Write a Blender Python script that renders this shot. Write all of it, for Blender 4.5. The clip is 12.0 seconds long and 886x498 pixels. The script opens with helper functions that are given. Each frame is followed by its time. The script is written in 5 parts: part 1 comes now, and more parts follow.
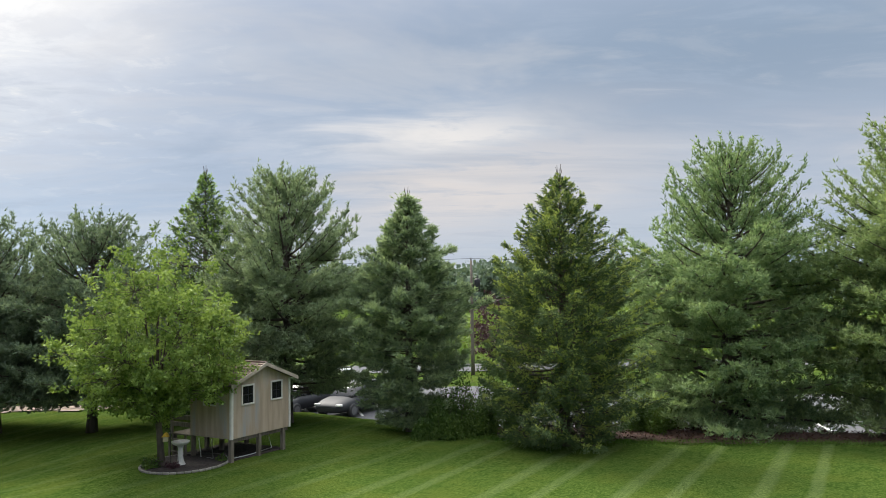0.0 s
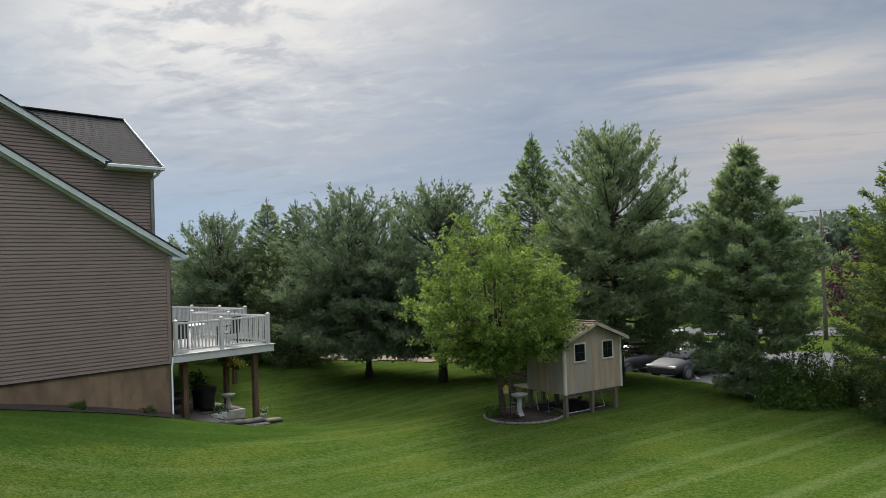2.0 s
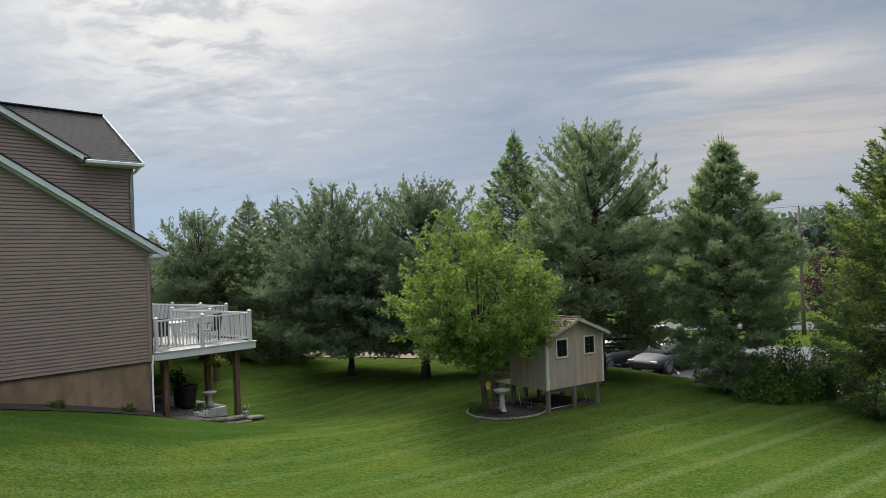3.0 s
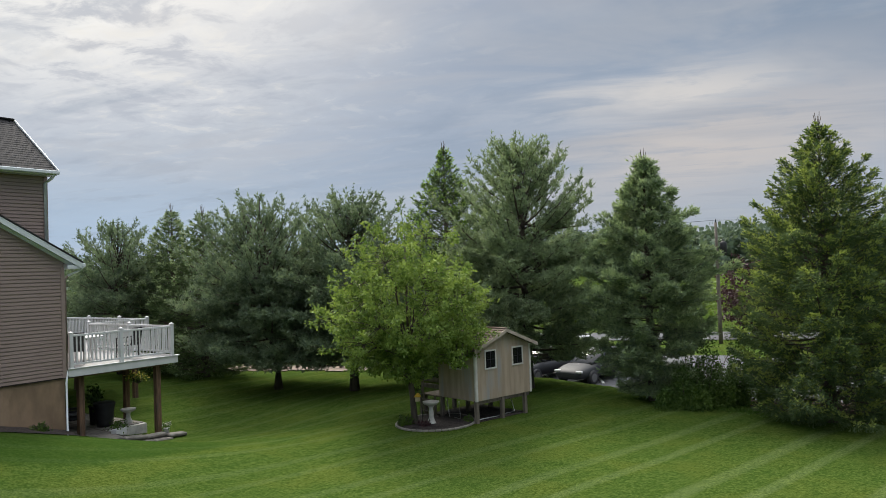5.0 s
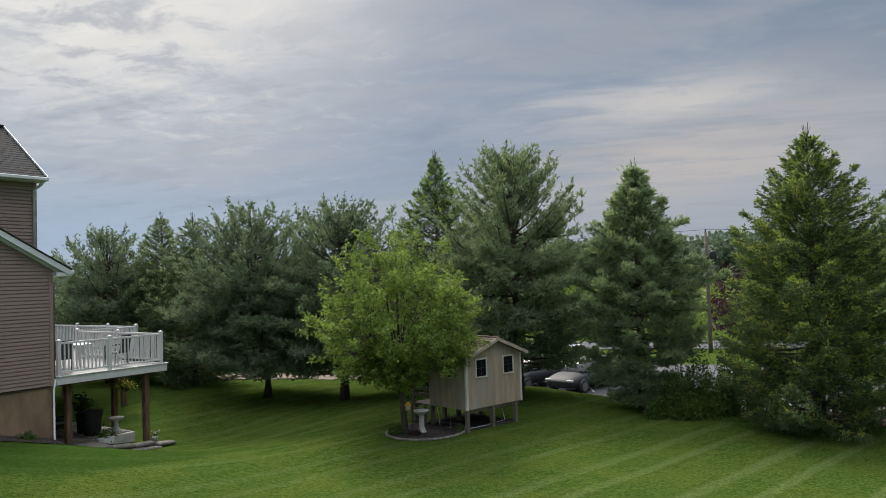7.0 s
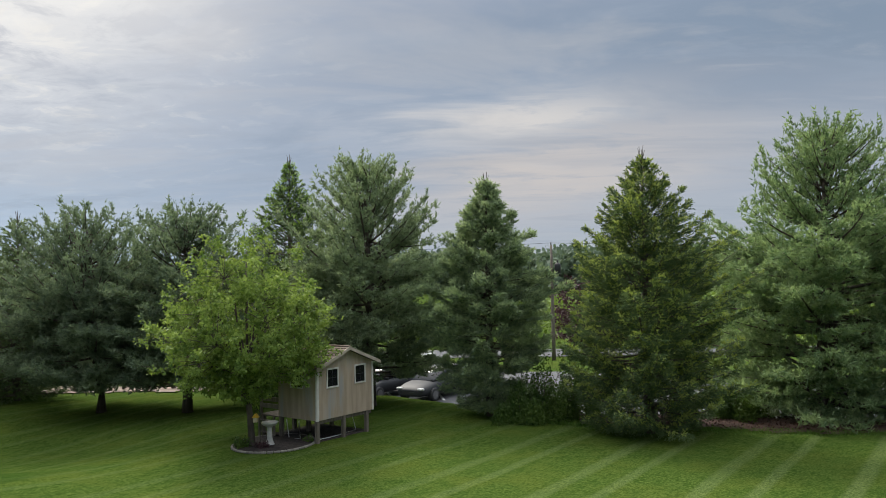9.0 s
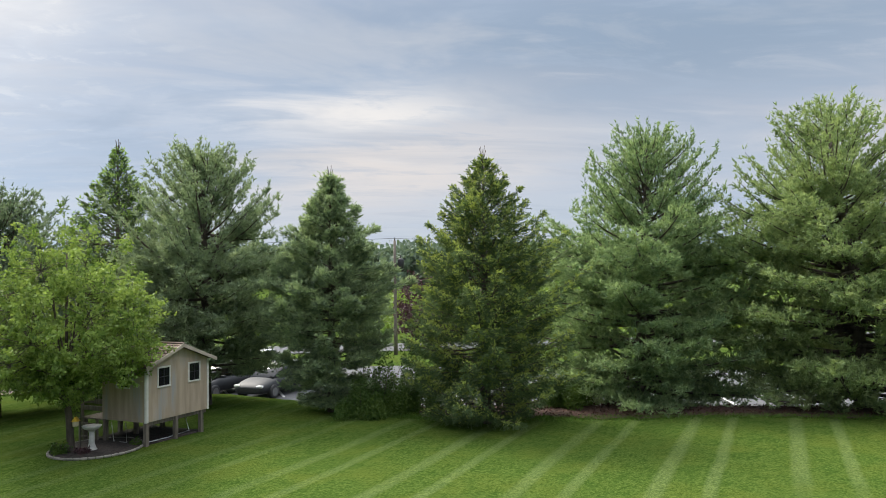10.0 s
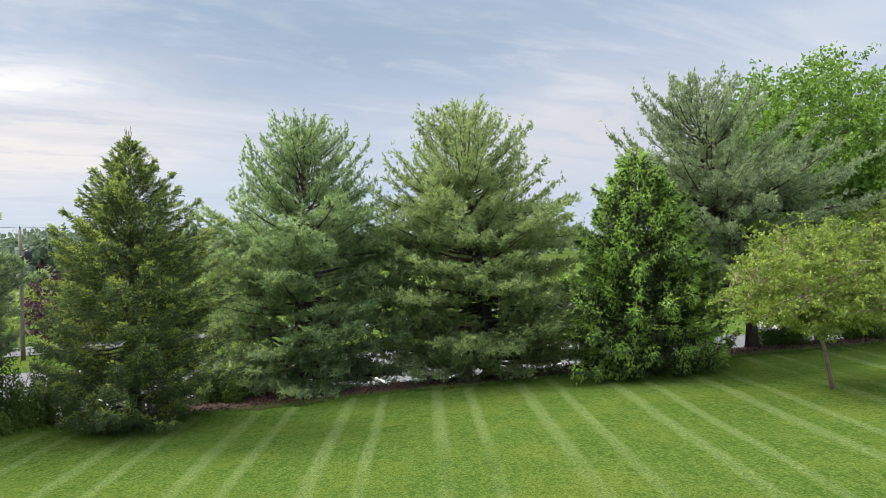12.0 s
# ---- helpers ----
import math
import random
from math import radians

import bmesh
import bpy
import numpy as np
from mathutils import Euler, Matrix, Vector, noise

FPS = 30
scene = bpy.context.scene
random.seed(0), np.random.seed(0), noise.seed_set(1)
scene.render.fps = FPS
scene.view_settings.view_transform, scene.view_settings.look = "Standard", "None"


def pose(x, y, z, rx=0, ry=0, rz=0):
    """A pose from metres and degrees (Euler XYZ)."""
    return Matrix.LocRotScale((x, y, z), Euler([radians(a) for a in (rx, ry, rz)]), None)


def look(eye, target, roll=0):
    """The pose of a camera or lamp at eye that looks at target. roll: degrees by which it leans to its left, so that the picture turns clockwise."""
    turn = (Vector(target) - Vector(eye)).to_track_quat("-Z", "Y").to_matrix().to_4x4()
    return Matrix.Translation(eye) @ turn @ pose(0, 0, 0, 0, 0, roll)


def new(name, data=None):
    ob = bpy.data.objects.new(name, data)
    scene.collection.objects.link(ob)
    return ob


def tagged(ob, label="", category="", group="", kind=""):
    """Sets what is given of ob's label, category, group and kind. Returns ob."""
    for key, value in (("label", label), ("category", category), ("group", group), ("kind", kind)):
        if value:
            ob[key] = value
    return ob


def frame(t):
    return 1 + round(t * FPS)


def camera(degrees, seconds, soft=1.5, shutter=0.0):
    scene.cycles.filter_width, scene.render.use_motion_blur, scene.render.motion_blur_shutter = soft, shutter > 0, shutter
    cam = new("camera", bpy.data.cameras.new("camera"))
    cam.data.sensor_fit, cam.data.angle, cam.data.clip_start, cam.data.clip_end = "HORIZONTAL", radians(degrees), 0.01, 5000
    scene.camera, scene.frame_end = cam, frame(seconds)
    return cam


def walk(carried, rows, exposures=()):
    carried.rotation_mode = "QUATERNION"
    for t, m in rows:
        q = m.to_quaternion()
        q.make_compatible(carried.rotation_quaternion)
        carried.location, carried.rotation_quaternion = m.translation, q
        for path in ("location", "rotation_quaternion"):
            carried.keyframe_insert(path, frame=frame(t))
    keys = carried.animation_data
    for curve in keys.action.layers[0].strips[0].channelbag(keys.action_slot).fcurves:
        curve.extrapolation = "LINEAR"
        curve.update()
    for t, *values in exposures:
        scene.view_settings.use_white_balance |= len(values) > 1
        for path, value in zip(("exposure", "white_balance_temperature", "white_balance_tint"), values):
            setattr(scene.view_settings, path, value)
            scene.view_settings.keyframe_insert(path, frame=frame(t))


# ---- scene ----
EYE = 4.5
cam = camera(61.7, 12.0, soft=0.5)
ROWS = [
    (0.0, pose(0, 0, EYE, 93.63, 0.93, -0.74)),
    (0.2, pose(0, 0, EYE, 93.76, 0.67, 9.50)),
    (0.3, pose(0, 0, EYE, 93.82, 0.54, 15.10)),
    (0.5, pose(0, 0, EYE, 93.94, 0.28, 20.80)),
    (1.0, pose(0, 0, EYE, 93.16, 0.77, 22.23)),
    (1.5, pose(0, 0, EYE, 91.67, 1.56, 24.01)),
    (2.0, pose(0, 0, EYE, 91.20, 1.94, 24.15)),
    (2.5, pose(0, 0, EYE, 90.90, 2.10, 23.30)),
    (3.0, pose(0, 0, EYE, 90.87, 2.08, 22.80)),
    (3.5, pose(0, 0, EYE, 90.87, 2.05, 21.26)),
    (5.5, pose(0, 0, EYE, 91.84, 1.98, 16.91)),
    (6.0, pose(0, 0, EYE, 92.05, 1.88, 16.81)),
    (6.5, pose(0, 0, EYE, 92.13, 1.86, 16.58)),
    (8.3, pose(0, 0, EYE, 92.49, 1.86, 16.97)),
    (8.5, pose(0, 0, EYE, 92.62, 1.70, 14.94)),
    (8.8, pose(0, 0, EYE, 92.61, 1.40, 9.90)),
    (9.0, pose(0, 0, EYE, 92.60, 1.19, 5.40)),
    (9.5, pose(0, 0, EYE, 92.25, 0.98, -2.09)),
    (10.0, pose(0, 0, EYE, 92.00, 0.79, -6.65)),
    (10.5, pose(0, 0, EYE, 91.85, 1.31, -14.86)),
    (11.0, pose(0, 0, EYE, 91.38, 1.98, -26.06)),
    (11.5, pose(0, 0, EYE, 91.01, 1.84, -33.77)),
    (12.0, pose(0, 0, EYE, 90.56, 1.84, -32.60)),
]

EXPOSURES = [(0.0, 0.34), (0.3, 0.06), (0.6, -0.22), (1.0, -0.36), (1.5, -0.17), (2.5, -0.08), (3.5, 0.03), (5.5, -0.1), (6.5, -0.22), (8.5, -0.18), (9.0, 0.0), (9.5, 0.36), (10.5, 0.42), (11.0, 0.37), (11.5, 0.36), (12.0, 0.66)]
walk(cam, ROWS, EXPOSURES)

# ---- sky, sun ----
SUN_AZ, SUN_EL = 38.0, 40.0          # degrees to the left of +y, degrees up


def link(nt, a, b):
    nt.links.new(a, b)


def math_node(nt, op, a, b=None, clamp=False):
    n = nt.nodes.new("ShaderNodeMath")
    n.operation, n.use_clamp = op, clamp
    for i, v in enumerate((a, b)):
        if v is None:
            continue
        if isinstance(v, (int, float)):
            n.inputs[i].default_value = v
        else:
            link(nt, v, n.inputs[i])
    return n.outputs[0]


def mix_color(nt, fac, a, b, blend="MIX"):
    n = nt.nodes.new("ShaderNodeMix")
    n.data_type, n.blend_type = "RGBA", blend
    for sock, v in ((n.inputs[0], fac), (n.inputs[6], a), (n.inputs[7], b)):
        if isinstance(v, (int, float)):
            sock.default_value = v
        elif isinstance(v, tuple):
            sock.default_value = (*v[:3], 1)
        else:
            link(nt, v, sock)
    return n.outputs[2]


def noise_node(nt, vec, scale, detail=3.0, rough=0.55, distortion=0.0):
    n = nt.nodes.new("ShaderNodeTexNoise")
    n.inputs["Scale"].default_value, n.inputs["Detail"].default_value = scale, detail
    n.inputs["Roughness"].default_value, n.inputs["Distortion"].default_value = rough, distortion
    if vec is not None:
        link(nt, vec, n.inputs["Vector"])
    return n.outputs["Fac"]


def ramp(nt, fac, lo, hi):
    n = nt.nodes.new("ShaderNodeMapRange")
    n.interpolation_type = "SMOOTHSTEP"
    n.inputs["From Min"].default_value, n.inputs["From Max"].default_value = lo, hi
    link(nt, fac, n.inputs["Value"])
    return n.outputs["Result"]


def mapping(nt, vec, scale=(1, 1, 1), turn=(0, 0, 0), loc=(0, 0, 0)):
    n = nt.nodes.new("ShaderNodeMapping")
    n.inputs["Scale"].default_value = scale
    n.inputs["Rotation"].default_value = [radians(a) for a in turn]
    n.inputs["Location"].default_value = loc
    link(nt, vec, n.inputs["Vector"])
    return n.outputs["Vector"]


def build_world():
    w = bpy.data.worlds.new("overcast_sky")
    w.use_nodes = True
    scene.world = w
    nt = w.node_tree
    bg = nt.nodes["Background"]
    sky = nt.nodes.new("ShaderNodeTexSky")
    sky.sky_type, sky.sun_disc = "NISHITA", False
    sky.sun_elevation, sky.sun_rotation = radians(SUN_EL), radians(-SUN_AZ)
    co = nt.nodes.new("ShaderNodeTexCoord").outputs["Generated"]
    sep = nt.nodes.new("ShaderNodeSeparateXYZ")
    link(nt, co, sep.inputs[0])
    x, y, z = sep.outputs
    # cloud sheet overhead, seen in perspective
    zz = math_node(nt, "ADD", math_node(nt, "MAXIMUM", z, 0.0), 0.10)
    flat = nt.nodes.new("ShaderNodeCombineXYZ")
    link(nt, math_node(nt, "DIVIDE", x, zz), flat.inputs[0])
    link(nt, math_node(nt, "DIVIDE", y, zz), flat.inputs[1])
    big = noise_node(nt, mapping(nt, flat.outputs[0], (0.32, 0.85, 1), (0, 0, 24)), 1.0, 4, 0.5, 0.6)
    fine = noise_node(nt, mapping(nt, flat.outputs[0], (1.0, 2.2, 1), (0, 0, 24), (3, 7, 0)), 1.6, 6, 0.62, 0.5)
    wob = math_node(nt, "MULTIPLY", math_node(nt, "SUBTRACT", big, 0.5), 22.0)
    wob2 = math_node(nt, "MULTIPLY", math_node(nt, "SUBTRACT", fine, 0.5), 12.0)
    az = math_node(nt, "MULTIPLY", math_node(nt, "ARCTAN2", math_node(nt, "MULTIPLY", x, -1.0), y), 57.2958)
    el = math_node(nt, "MULTIPLY", math_node(nt, "ARCSINE", z), 57.2958)
    azw = math_node(nt, "ADD", math_node(nt, "ADD", az, wob), wob2)
    elw = math_node(nt, "ADD", el, math_node(nt, "MULTIPLY", math_node(nt, "ADD", wob, wob2), 0.22))

    def patch(a0, e0, wa, we, lean=0.0):
        """A soft cloud bank round a compass point, with a frayed outline."""
        da = math_node(nt, "SUBTRACT", azw, a0)
        de = math_node(nt, "SUBTRACT", math_node(nt, "SUBTRACT", elw, e0), math_node(nt, "MULTIPLY", da, lean))
        q = math_node(nt, "ADD", math_node(nt, "POWER", math_node(nt, "ABSOLUTE", math_node(nt, "DIVIDE", da, wa)), 2.0),
                      math_node(nt, "POWER", math_node(nt, "ABSOLUTE", math_node(nt, "DIVIDE", de, we)), 2.0))
        return math_node(nt, "EXPONENT", math_node(nt, "MULTIPLY", q, -1.0))

    nish = nt.nodes.new("ShaderNodeMix")
    nish.data_type, nish.blend_type = "RGBA", "MULTIPLY"
    nish.inputs[0].default_value = 1.0
    link(nt, sky.outputs[0], nish.inputs[6])
    nish.inputs[7].default_value = (0.10, 0.10, 0.10, 1)
    col = mix_color(nt, 0.8, nish.outputs[2], (0.42, 0.47, 0.575))
    # thin veil, lavender grey
    col = mix_color(nt, ramp(nt, big, 0.35, 0.68), col, (0.355, 0.45, 0.585))
    col = mix_color(nt, math_node(nt, "MULTIPLY", patch(-24, 17, 40, 6.5, -0.03), 0.95), col, (0.25, 0.325, 0.43))
    col = mix_color(nt, math_node(nt, "MULTIPLY", patch(10, 11, 16, 2.6, -0.22), 0.8), col, (0.32, 0.425, 0.58))
    col = mix_color(nt, math_node(nt, "MULTIPLY", patch(-2, 8.5, 16, 4.0, -0.08), 0.92), col, (0.66, 0.62, 0.60))
    col = mix_color(nt, math_node(nt, "MULTIPLY", patch(1, 12.6, 9, 1.3, -0.08), 0.8), col, (0.80, 0.765, 0.73))
    col = mix_color(nt, math_node(nt, "MULTIPLY", patch(-44, 9, 17, 5, -0.05), 0.9), col, (0.50, 0.505, 0.54))
    col = mix_color(nt, math_node(nt, "MULTIPLY", patch(42, 18.5, 17, 7.5), 0.97), col, (1.06, 1.04, 1.0))
    puff = noise_node(nt, mapping(nt, flat.outputs[0], (2.0, 2.3, 1), (0, 0, 12), (5, 2, 0)), 2.4, 6, 0.62, 0.4)
    bank = patch(37, 18, 16, 8)
    col = mix_color(nt, math_node(nt, "MULTIPLY", patch(41, 3.0, 17, 4.0), 0.85), col, (0.46, 0.60, 0.78))
    mott = math_node(nt, "MULTIPLY", ramp(nt, fine, 0.50, 0.66), math_node(nt, "SUBTRACT", 0.36, math_node(nt, "MULTIPLY", bank, 0.24)))
    col = mix_color(nt, math_node(nt, "MULTIPLY", ramp(nt, puff, 0.46, 0.64), math_node(nt, "MULTIPLY", bank, 0.75)), col, (0.44, 0.48, 0.57))
    col = mix_color(nt, math_node(nt, "MULTIPLY", ramp(nt, puff, 0.46, 0.34), math_node(nt, "MULTIPLY", bank, 0.6)), col, (1.0, 0.97, 0.91))
    col = mix_color(nt, mott, col, (0.355, 0.425, 0.53))
    strk = math_node(nt, "MULTIPLY", ramp(nt, fine, 0.46, 0.30), 0.13)
    col = mix_color(nt, strk, col, (0.68, 0.67, 0.67))
    wisp = noise_node(nt, mapping(nt, flat.outputs[0], (0.60, 1.15, 1), (0, 0, 31), (11, 3, 0)), 1.0, 5, 0.58, 1.0)
    high = ramp(nt, z, 0.07, 0.20)
    col = mix_color(nt, math_node(nt, "MULTIPLY", math_node(nt, "MULTIPLY", ramp(nt, wisp, 0.50, 0.68), high), 0.28), col, (0.66, 0.645, 0.64))
    col = mix_color(nt, math_node(nt, "MULTIPLY", math_node(nt, "MULTIPLY", ramp(nt, wisp, 0.48, 0.30), high), 0.32), col, (0.255, 0.335, 0.45))
    glow = patch(29, 23, 10, 6)
    col = mix_color(nt, math_node(nt, "MULTIPLY", glow, 0.6), col, (1.10, 1.06, 1.0))
    # an overcast sky grows brighter towards the zenith
    lift = math_node(nt, "ADD", 1.0, math_node(nt, "MULTIPLY", ramp(nt, z, 0.36, 0.95), 3.3))
    up = nt.nodes.new("ShaderNodeVectorMath")
    up.operation = "SCALE"
    warm = mix_color(nt, math_node(nt, "MULTIPLY", ramp(nt, z, 0.38, 0.8), 0.8), col, (0.56, 0.56, 0.56))
    link(nt, warm, up.inputs[0])
    link(nt, lift, up.inputs["Scale"])
    link(nt, up.outputs[0], bg.inputs["Color"])
    bg.inputs["Strength"].default_value = 0.92


build_world()
sun = new("sun", bpy.data.lights.new("sun", "SUN"))
sun.data.energy, sun.data.angle, sun.data.color = 4.3, radians(20), (1.0, 0.94, 0.84)
sun.matrix_world = look((-40 * math.sin(radians(SUN_AZ)), 40 * math.cos(radians(SUN_AZ)), 40 * math.tan(radians(SUN_EL + 5))), (0, 0, 0))

# ---- materials ----


def material(name, color, rough=0.7, vary=0.25, scale=6.0, bump=0.2, bump_scale=60.0, metal=0.0, island=0.0, obrand=0.0,
             coords="Object", stretch=(1, 1, 1), second=None, second_scale=0.8):
    m = bpy.data.materials.new(name)
    m.use_nodes = True
    nt = m.node_tree
    b = nt.nodes["Principled BSDF"]
    b.inputs["Roughness"].default_value, b.inputs["Metallic"].default_value = rough, metal
    co = mapping(nt, nt.nodes.new("ShaderNodeTexCoord").outputs[coords], stretch)
    dark = tuple(c * (1 - vary) for c in color)
    lite = tuple(min(1, c * (1 + vary)) for c in color)
    col = mix_color(nt, ramp(nt, noise_node(nt, co, scale, 4), 0.3, 0.7), dark, lite)
    if second:
        col = mix_color(nt, ramp(nt, noise_node(nt, co, second_scale, 5, 0.6), 0.48, 0.72), col, second)
    if island:
        g = nt.nodes.new("ShaderNodeNewGeometry")
        col = mix_color(nt, math_node(nt, "MULTIPLY", g.outputs["Random Per Island"], island), col, tuple(c * 0.45 for c in color))
    if obrand:
        o = nt.nodes.new("ShaderNodeObjectInfo")
        col = mix_color(nt, math_node(nt, "MULTIPLY", o.outputs["Random"], obrand), col, tuple(c * 0.5 for c in color))
    link(nt, col, b.inputs["Base Color"])
    if bump:
        bn = nt.nodes.new("ShaderNodeBump")
        bn.inputs["Strength"].default_value, bn.inputs["Distance"].default_value = bump, 0.02
        link(nt, noise_node(nt, co, bump_scale, 4), bn.inputs["Height"])
        link(nt, bn.outputs[0], b.inputs["Normal"])
    return m


def leaf_material(name, color, other, through_share=0.35, clump=0.9, island=0.4, rough=0.6):
    """Foliage: two greens leaf by leaf and in clumps, the clumps painting in highlights and dark gaps; part of the
    light going through the blade.
    """
    m = bpy.data.materials.new(name)
    m.use_nodes = True
    nt = m.node_tree
    b = nt.nodes["Principled BSDF"]
    out = nt.nodes["Material Output"]
    co = nt.nodes.new("ShaderNodeTexCoord").outputs["Object"]
    g = nt.nodes.new("ShaderNodeNewGeometry").outputs["Random Per Island"]
    f = math_node(nt, "ADD", math_node(nt, "MULTIPLY", ramp(nt, noise_node(nt, co, clump, 2), 0.36, 0.64), 1 - island),
                  math_node(nt, "MULTIPLY", g, island), True)
    col = mix_color(nt, f, color, other)
    link(nt, col, b.inputs["Base Color"])
    b.inputs["Roughness"].default_value = rough
    b.inputs["Specular IOR Level"].default_value = 0.25
    tr = nt.nodes.new("ShaderNodeBsdfTranslucent")
    link(nt, mix_color(nt, 1.0, col, (1.08, 1.05, 0.75), "MULTIPLY"), tr.inputs[0])
    mx = nt.nodes.new("ShaderNodeMixShader")
    mx.inputs[0].default_value = through_share
    link(nt, b.outputs[0], mx.inputs[1])
    link(nt, tr.outputs[0], mx.inputs[2])
    link(nt, mx.outputs[0], out.inputs["Surface"])
    return m


def lawn_material():
    m = bpy.data.materials.new("mown_lawn")
    m.use_nodes = True
    nt = m.node_tree
    b = nt.nodes["Principled BSDF"]
    co = nt.nodes.new("ShaderNodeTexCoord").outputs["Object"]
    st = mapping(nt, co, (1, 1, 1), (0, 0, 31))
    sep = nt.nodes.new("ShaderNodeSeparateXYZ")
    link(nt, st, sep.inputs[0])
    wav = noise_node(nt, co, 0.5, 2)
    u = math_node(nt, "ADD", sep.outputs[0], math_node(nt, "MULTIPLY", math_node(nt, "SUBTRACT", wav, 0.5), 0.12))
    fr = math_node(nt, "FRACT", math_node(nt, "DIVIDE", math_node(nt, "ADD", u, 274.91), 2.72))

    def line(c, wd):
        d = math_node(nt, "ABSOLUTE", math_node(nt, "SUBTRACT", fr, c))
        return ramp(nt, d, wd, wd * 0.35)
    lines = math_node(nt, "MAXIMUM", line(0.19, 0.095), line(0.57, 0.075))
    fade = math_node(nt, "MULTIPLY", ramp(nt, noise_node(nt, co, 0.13, 2), 0.25, 0.5), math_node(nt, "ADD", 0.45, math_node(nt, "MULTIPLY", ramp(nt, sep.outputs[0], -15.0, -6.0), 0.55)))
    grain = noise_node(nt, co, 28.0, 5, 0.7)
    tuft = noise_node(nt, mapping(nt, st, (1.0, 0.5, 1)), 5.0, 4, 0.6)
    patch = noise_node(nt, co, 0.55, 4, 0.6)
    col = mix_color(nt, ramp(nt, tuft, 0.3, 0.7), (0.042, 0.076, 0.016), (0.074, 0.110, 0.0245))
    col = mix_color(nt, math_node(nt, "MULTIPLY", ramp(nt, patch, 0.42, 0.7), 0.6), col, (0.108, 0.126, 0.025))
    col = mix_color(nt, math_node(nt, "MULTIPLY", math_node(nt, "MULTIPLY", lines, fade), 0.46), col, (0.165, 0.205, 0.085))
    mid = noise_node(nt, mapping(nt, st, (1.0, 0.7, 1)), 15.0, 5, 0.75)
    col = mix_color(nt, math_node(nt, "MULTIPLY", ramp(nt, mid, 0.50, 0.64), 0.68), col, (0.112, 0.155, 0.036))
    col = mix_color(nt, math_node(nt, "MULTIPLY", ramp(nt, mid, 0.50, 0.38), 0.55), col, (0.022, 0.048, 0.009))
    col = mix_color(nt, math_node(nt, "MULTIPLY", ramp(nt, grain, 0.42, 0.58), 0.6), col, (0.022, 0.050, 0.006))
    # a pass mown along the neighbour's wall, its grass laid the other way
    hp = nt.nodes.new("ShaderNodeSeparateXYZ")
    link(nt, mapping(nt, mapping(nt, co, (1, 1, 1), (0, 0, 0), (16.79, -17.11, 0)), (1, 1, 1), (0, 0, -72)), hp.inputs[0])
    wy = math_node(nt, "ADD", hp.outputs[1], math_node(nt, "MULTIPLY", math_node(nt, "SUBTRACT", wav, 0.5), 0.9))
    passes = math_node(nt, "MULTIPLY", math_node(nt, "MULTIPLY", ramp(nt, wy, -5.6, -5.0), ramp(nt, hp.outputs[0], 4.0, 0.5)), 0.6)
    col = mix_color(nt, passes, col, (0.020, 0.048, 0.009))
    link(nt, col, b.inputs["Base Color"])
    b.inputs["Roughness"].default_value = 0.85
    b.inputs["Specular IOR Level"].default_value = 0.0
    bn = nt.nodes.new("ShaderNodeBump")
    bn.inputs["Strength"].default_value, bn.inputs["Distance"].default_value = 0.6, 0.03
    link(nt, grain, bn.inputs["Height"])
    link(nt, bn.outputs[0], b.inputs["Normal"])
    return m


LAWN = lawn_material()
GRASS = leaf_material("grass_blade", (0.055, 0.135, 0.016), (0.12, 0.20, 0.035), 0.3, 0.6, 0.6)
MULCH = material("bark_mulch", (0.046, 0.020, 0.013), 0.95, 0.6, 14, 1.0, 40, second=(0.085, 0.040, 0.026), second_scale=5)
DARKMULCH = material("dark_mulch", (0.028, 0.021, 0.018), 0.95, 0.5, 9, 0.9, 40)
ASPHALT = material("asphalt", (0.085, 0.087, 0.094), 0.95, 0.2, 3, 0.3, 80, second=(0.11, 0.11, 0.115))
LINEPAINT = material("road_paint", (0.7, 0.7, 0.68), 0.7, 0.15, 8)
SAND = material("pale_gravel", (0.24, 0.185, 0.145), 0.95, 0.25, 4, 0.5, 60)
SIDING = material("taupe_vinyl_siding", (0.265, 0.198, 0.176), 0.55, 0.05, 1.5, 0.1, 25)
STUCCO = material("tan_stucco", (0.225, 0.155, 0.098), 0.9, 0.2, 2.6, 0.5, 90, second=(0.29, 0.205, 0.135), second_scale=1.6, stretch=(1, 1, 0.4))
SHINGLE = material("charcoal_shingle", (0.024, 0.023, 0.025), 0.9, 0.25, 14, 0.4, 60, island=0.5)
FASCIA = material("white_aluminium_trim", (0.62, 0.66, 0.68), 0.45, 0.06, 2, 0.05)
VINYL = material("white_vinyl", (0.57, 0.575, 0.58), 0.4, 0.05, 3, 0.03)
TIMBER = material("weathered_brown_timber", (0.13, 0.075, 0.045), 0.8, 0.4, 5, 0.4, 40, stretch=(4, 4, 0.5), second=(0.06, 0.045, 0.036), second_scale=2)
GREYWOOD = material("grey_weathered_wood", (0.14, 0.118, 0.095), 0.85, 0.3, 6, 0.4, 40, stretch=(3, 3, 0.4))
PLYWOOD = material("beige_plywood_siding", (0.38, 0.30, 0.225), 0.8, 0.16, 2.2, 0.25, 60, stretch=(3, 3, 0.35), second=(0.30, 0.295, 0.285), second_scale=1.1)
WHITEWOOD = material("white_painted_wood", (0.58, 0.56, 0.52), 0.6, 0.1, 5, 0.15, 30)
RAKEWOOD = material("weathered_beige_board", (0.40, 0.34, 0.28), 0.75, 0.15, 4, 0.2, 30)
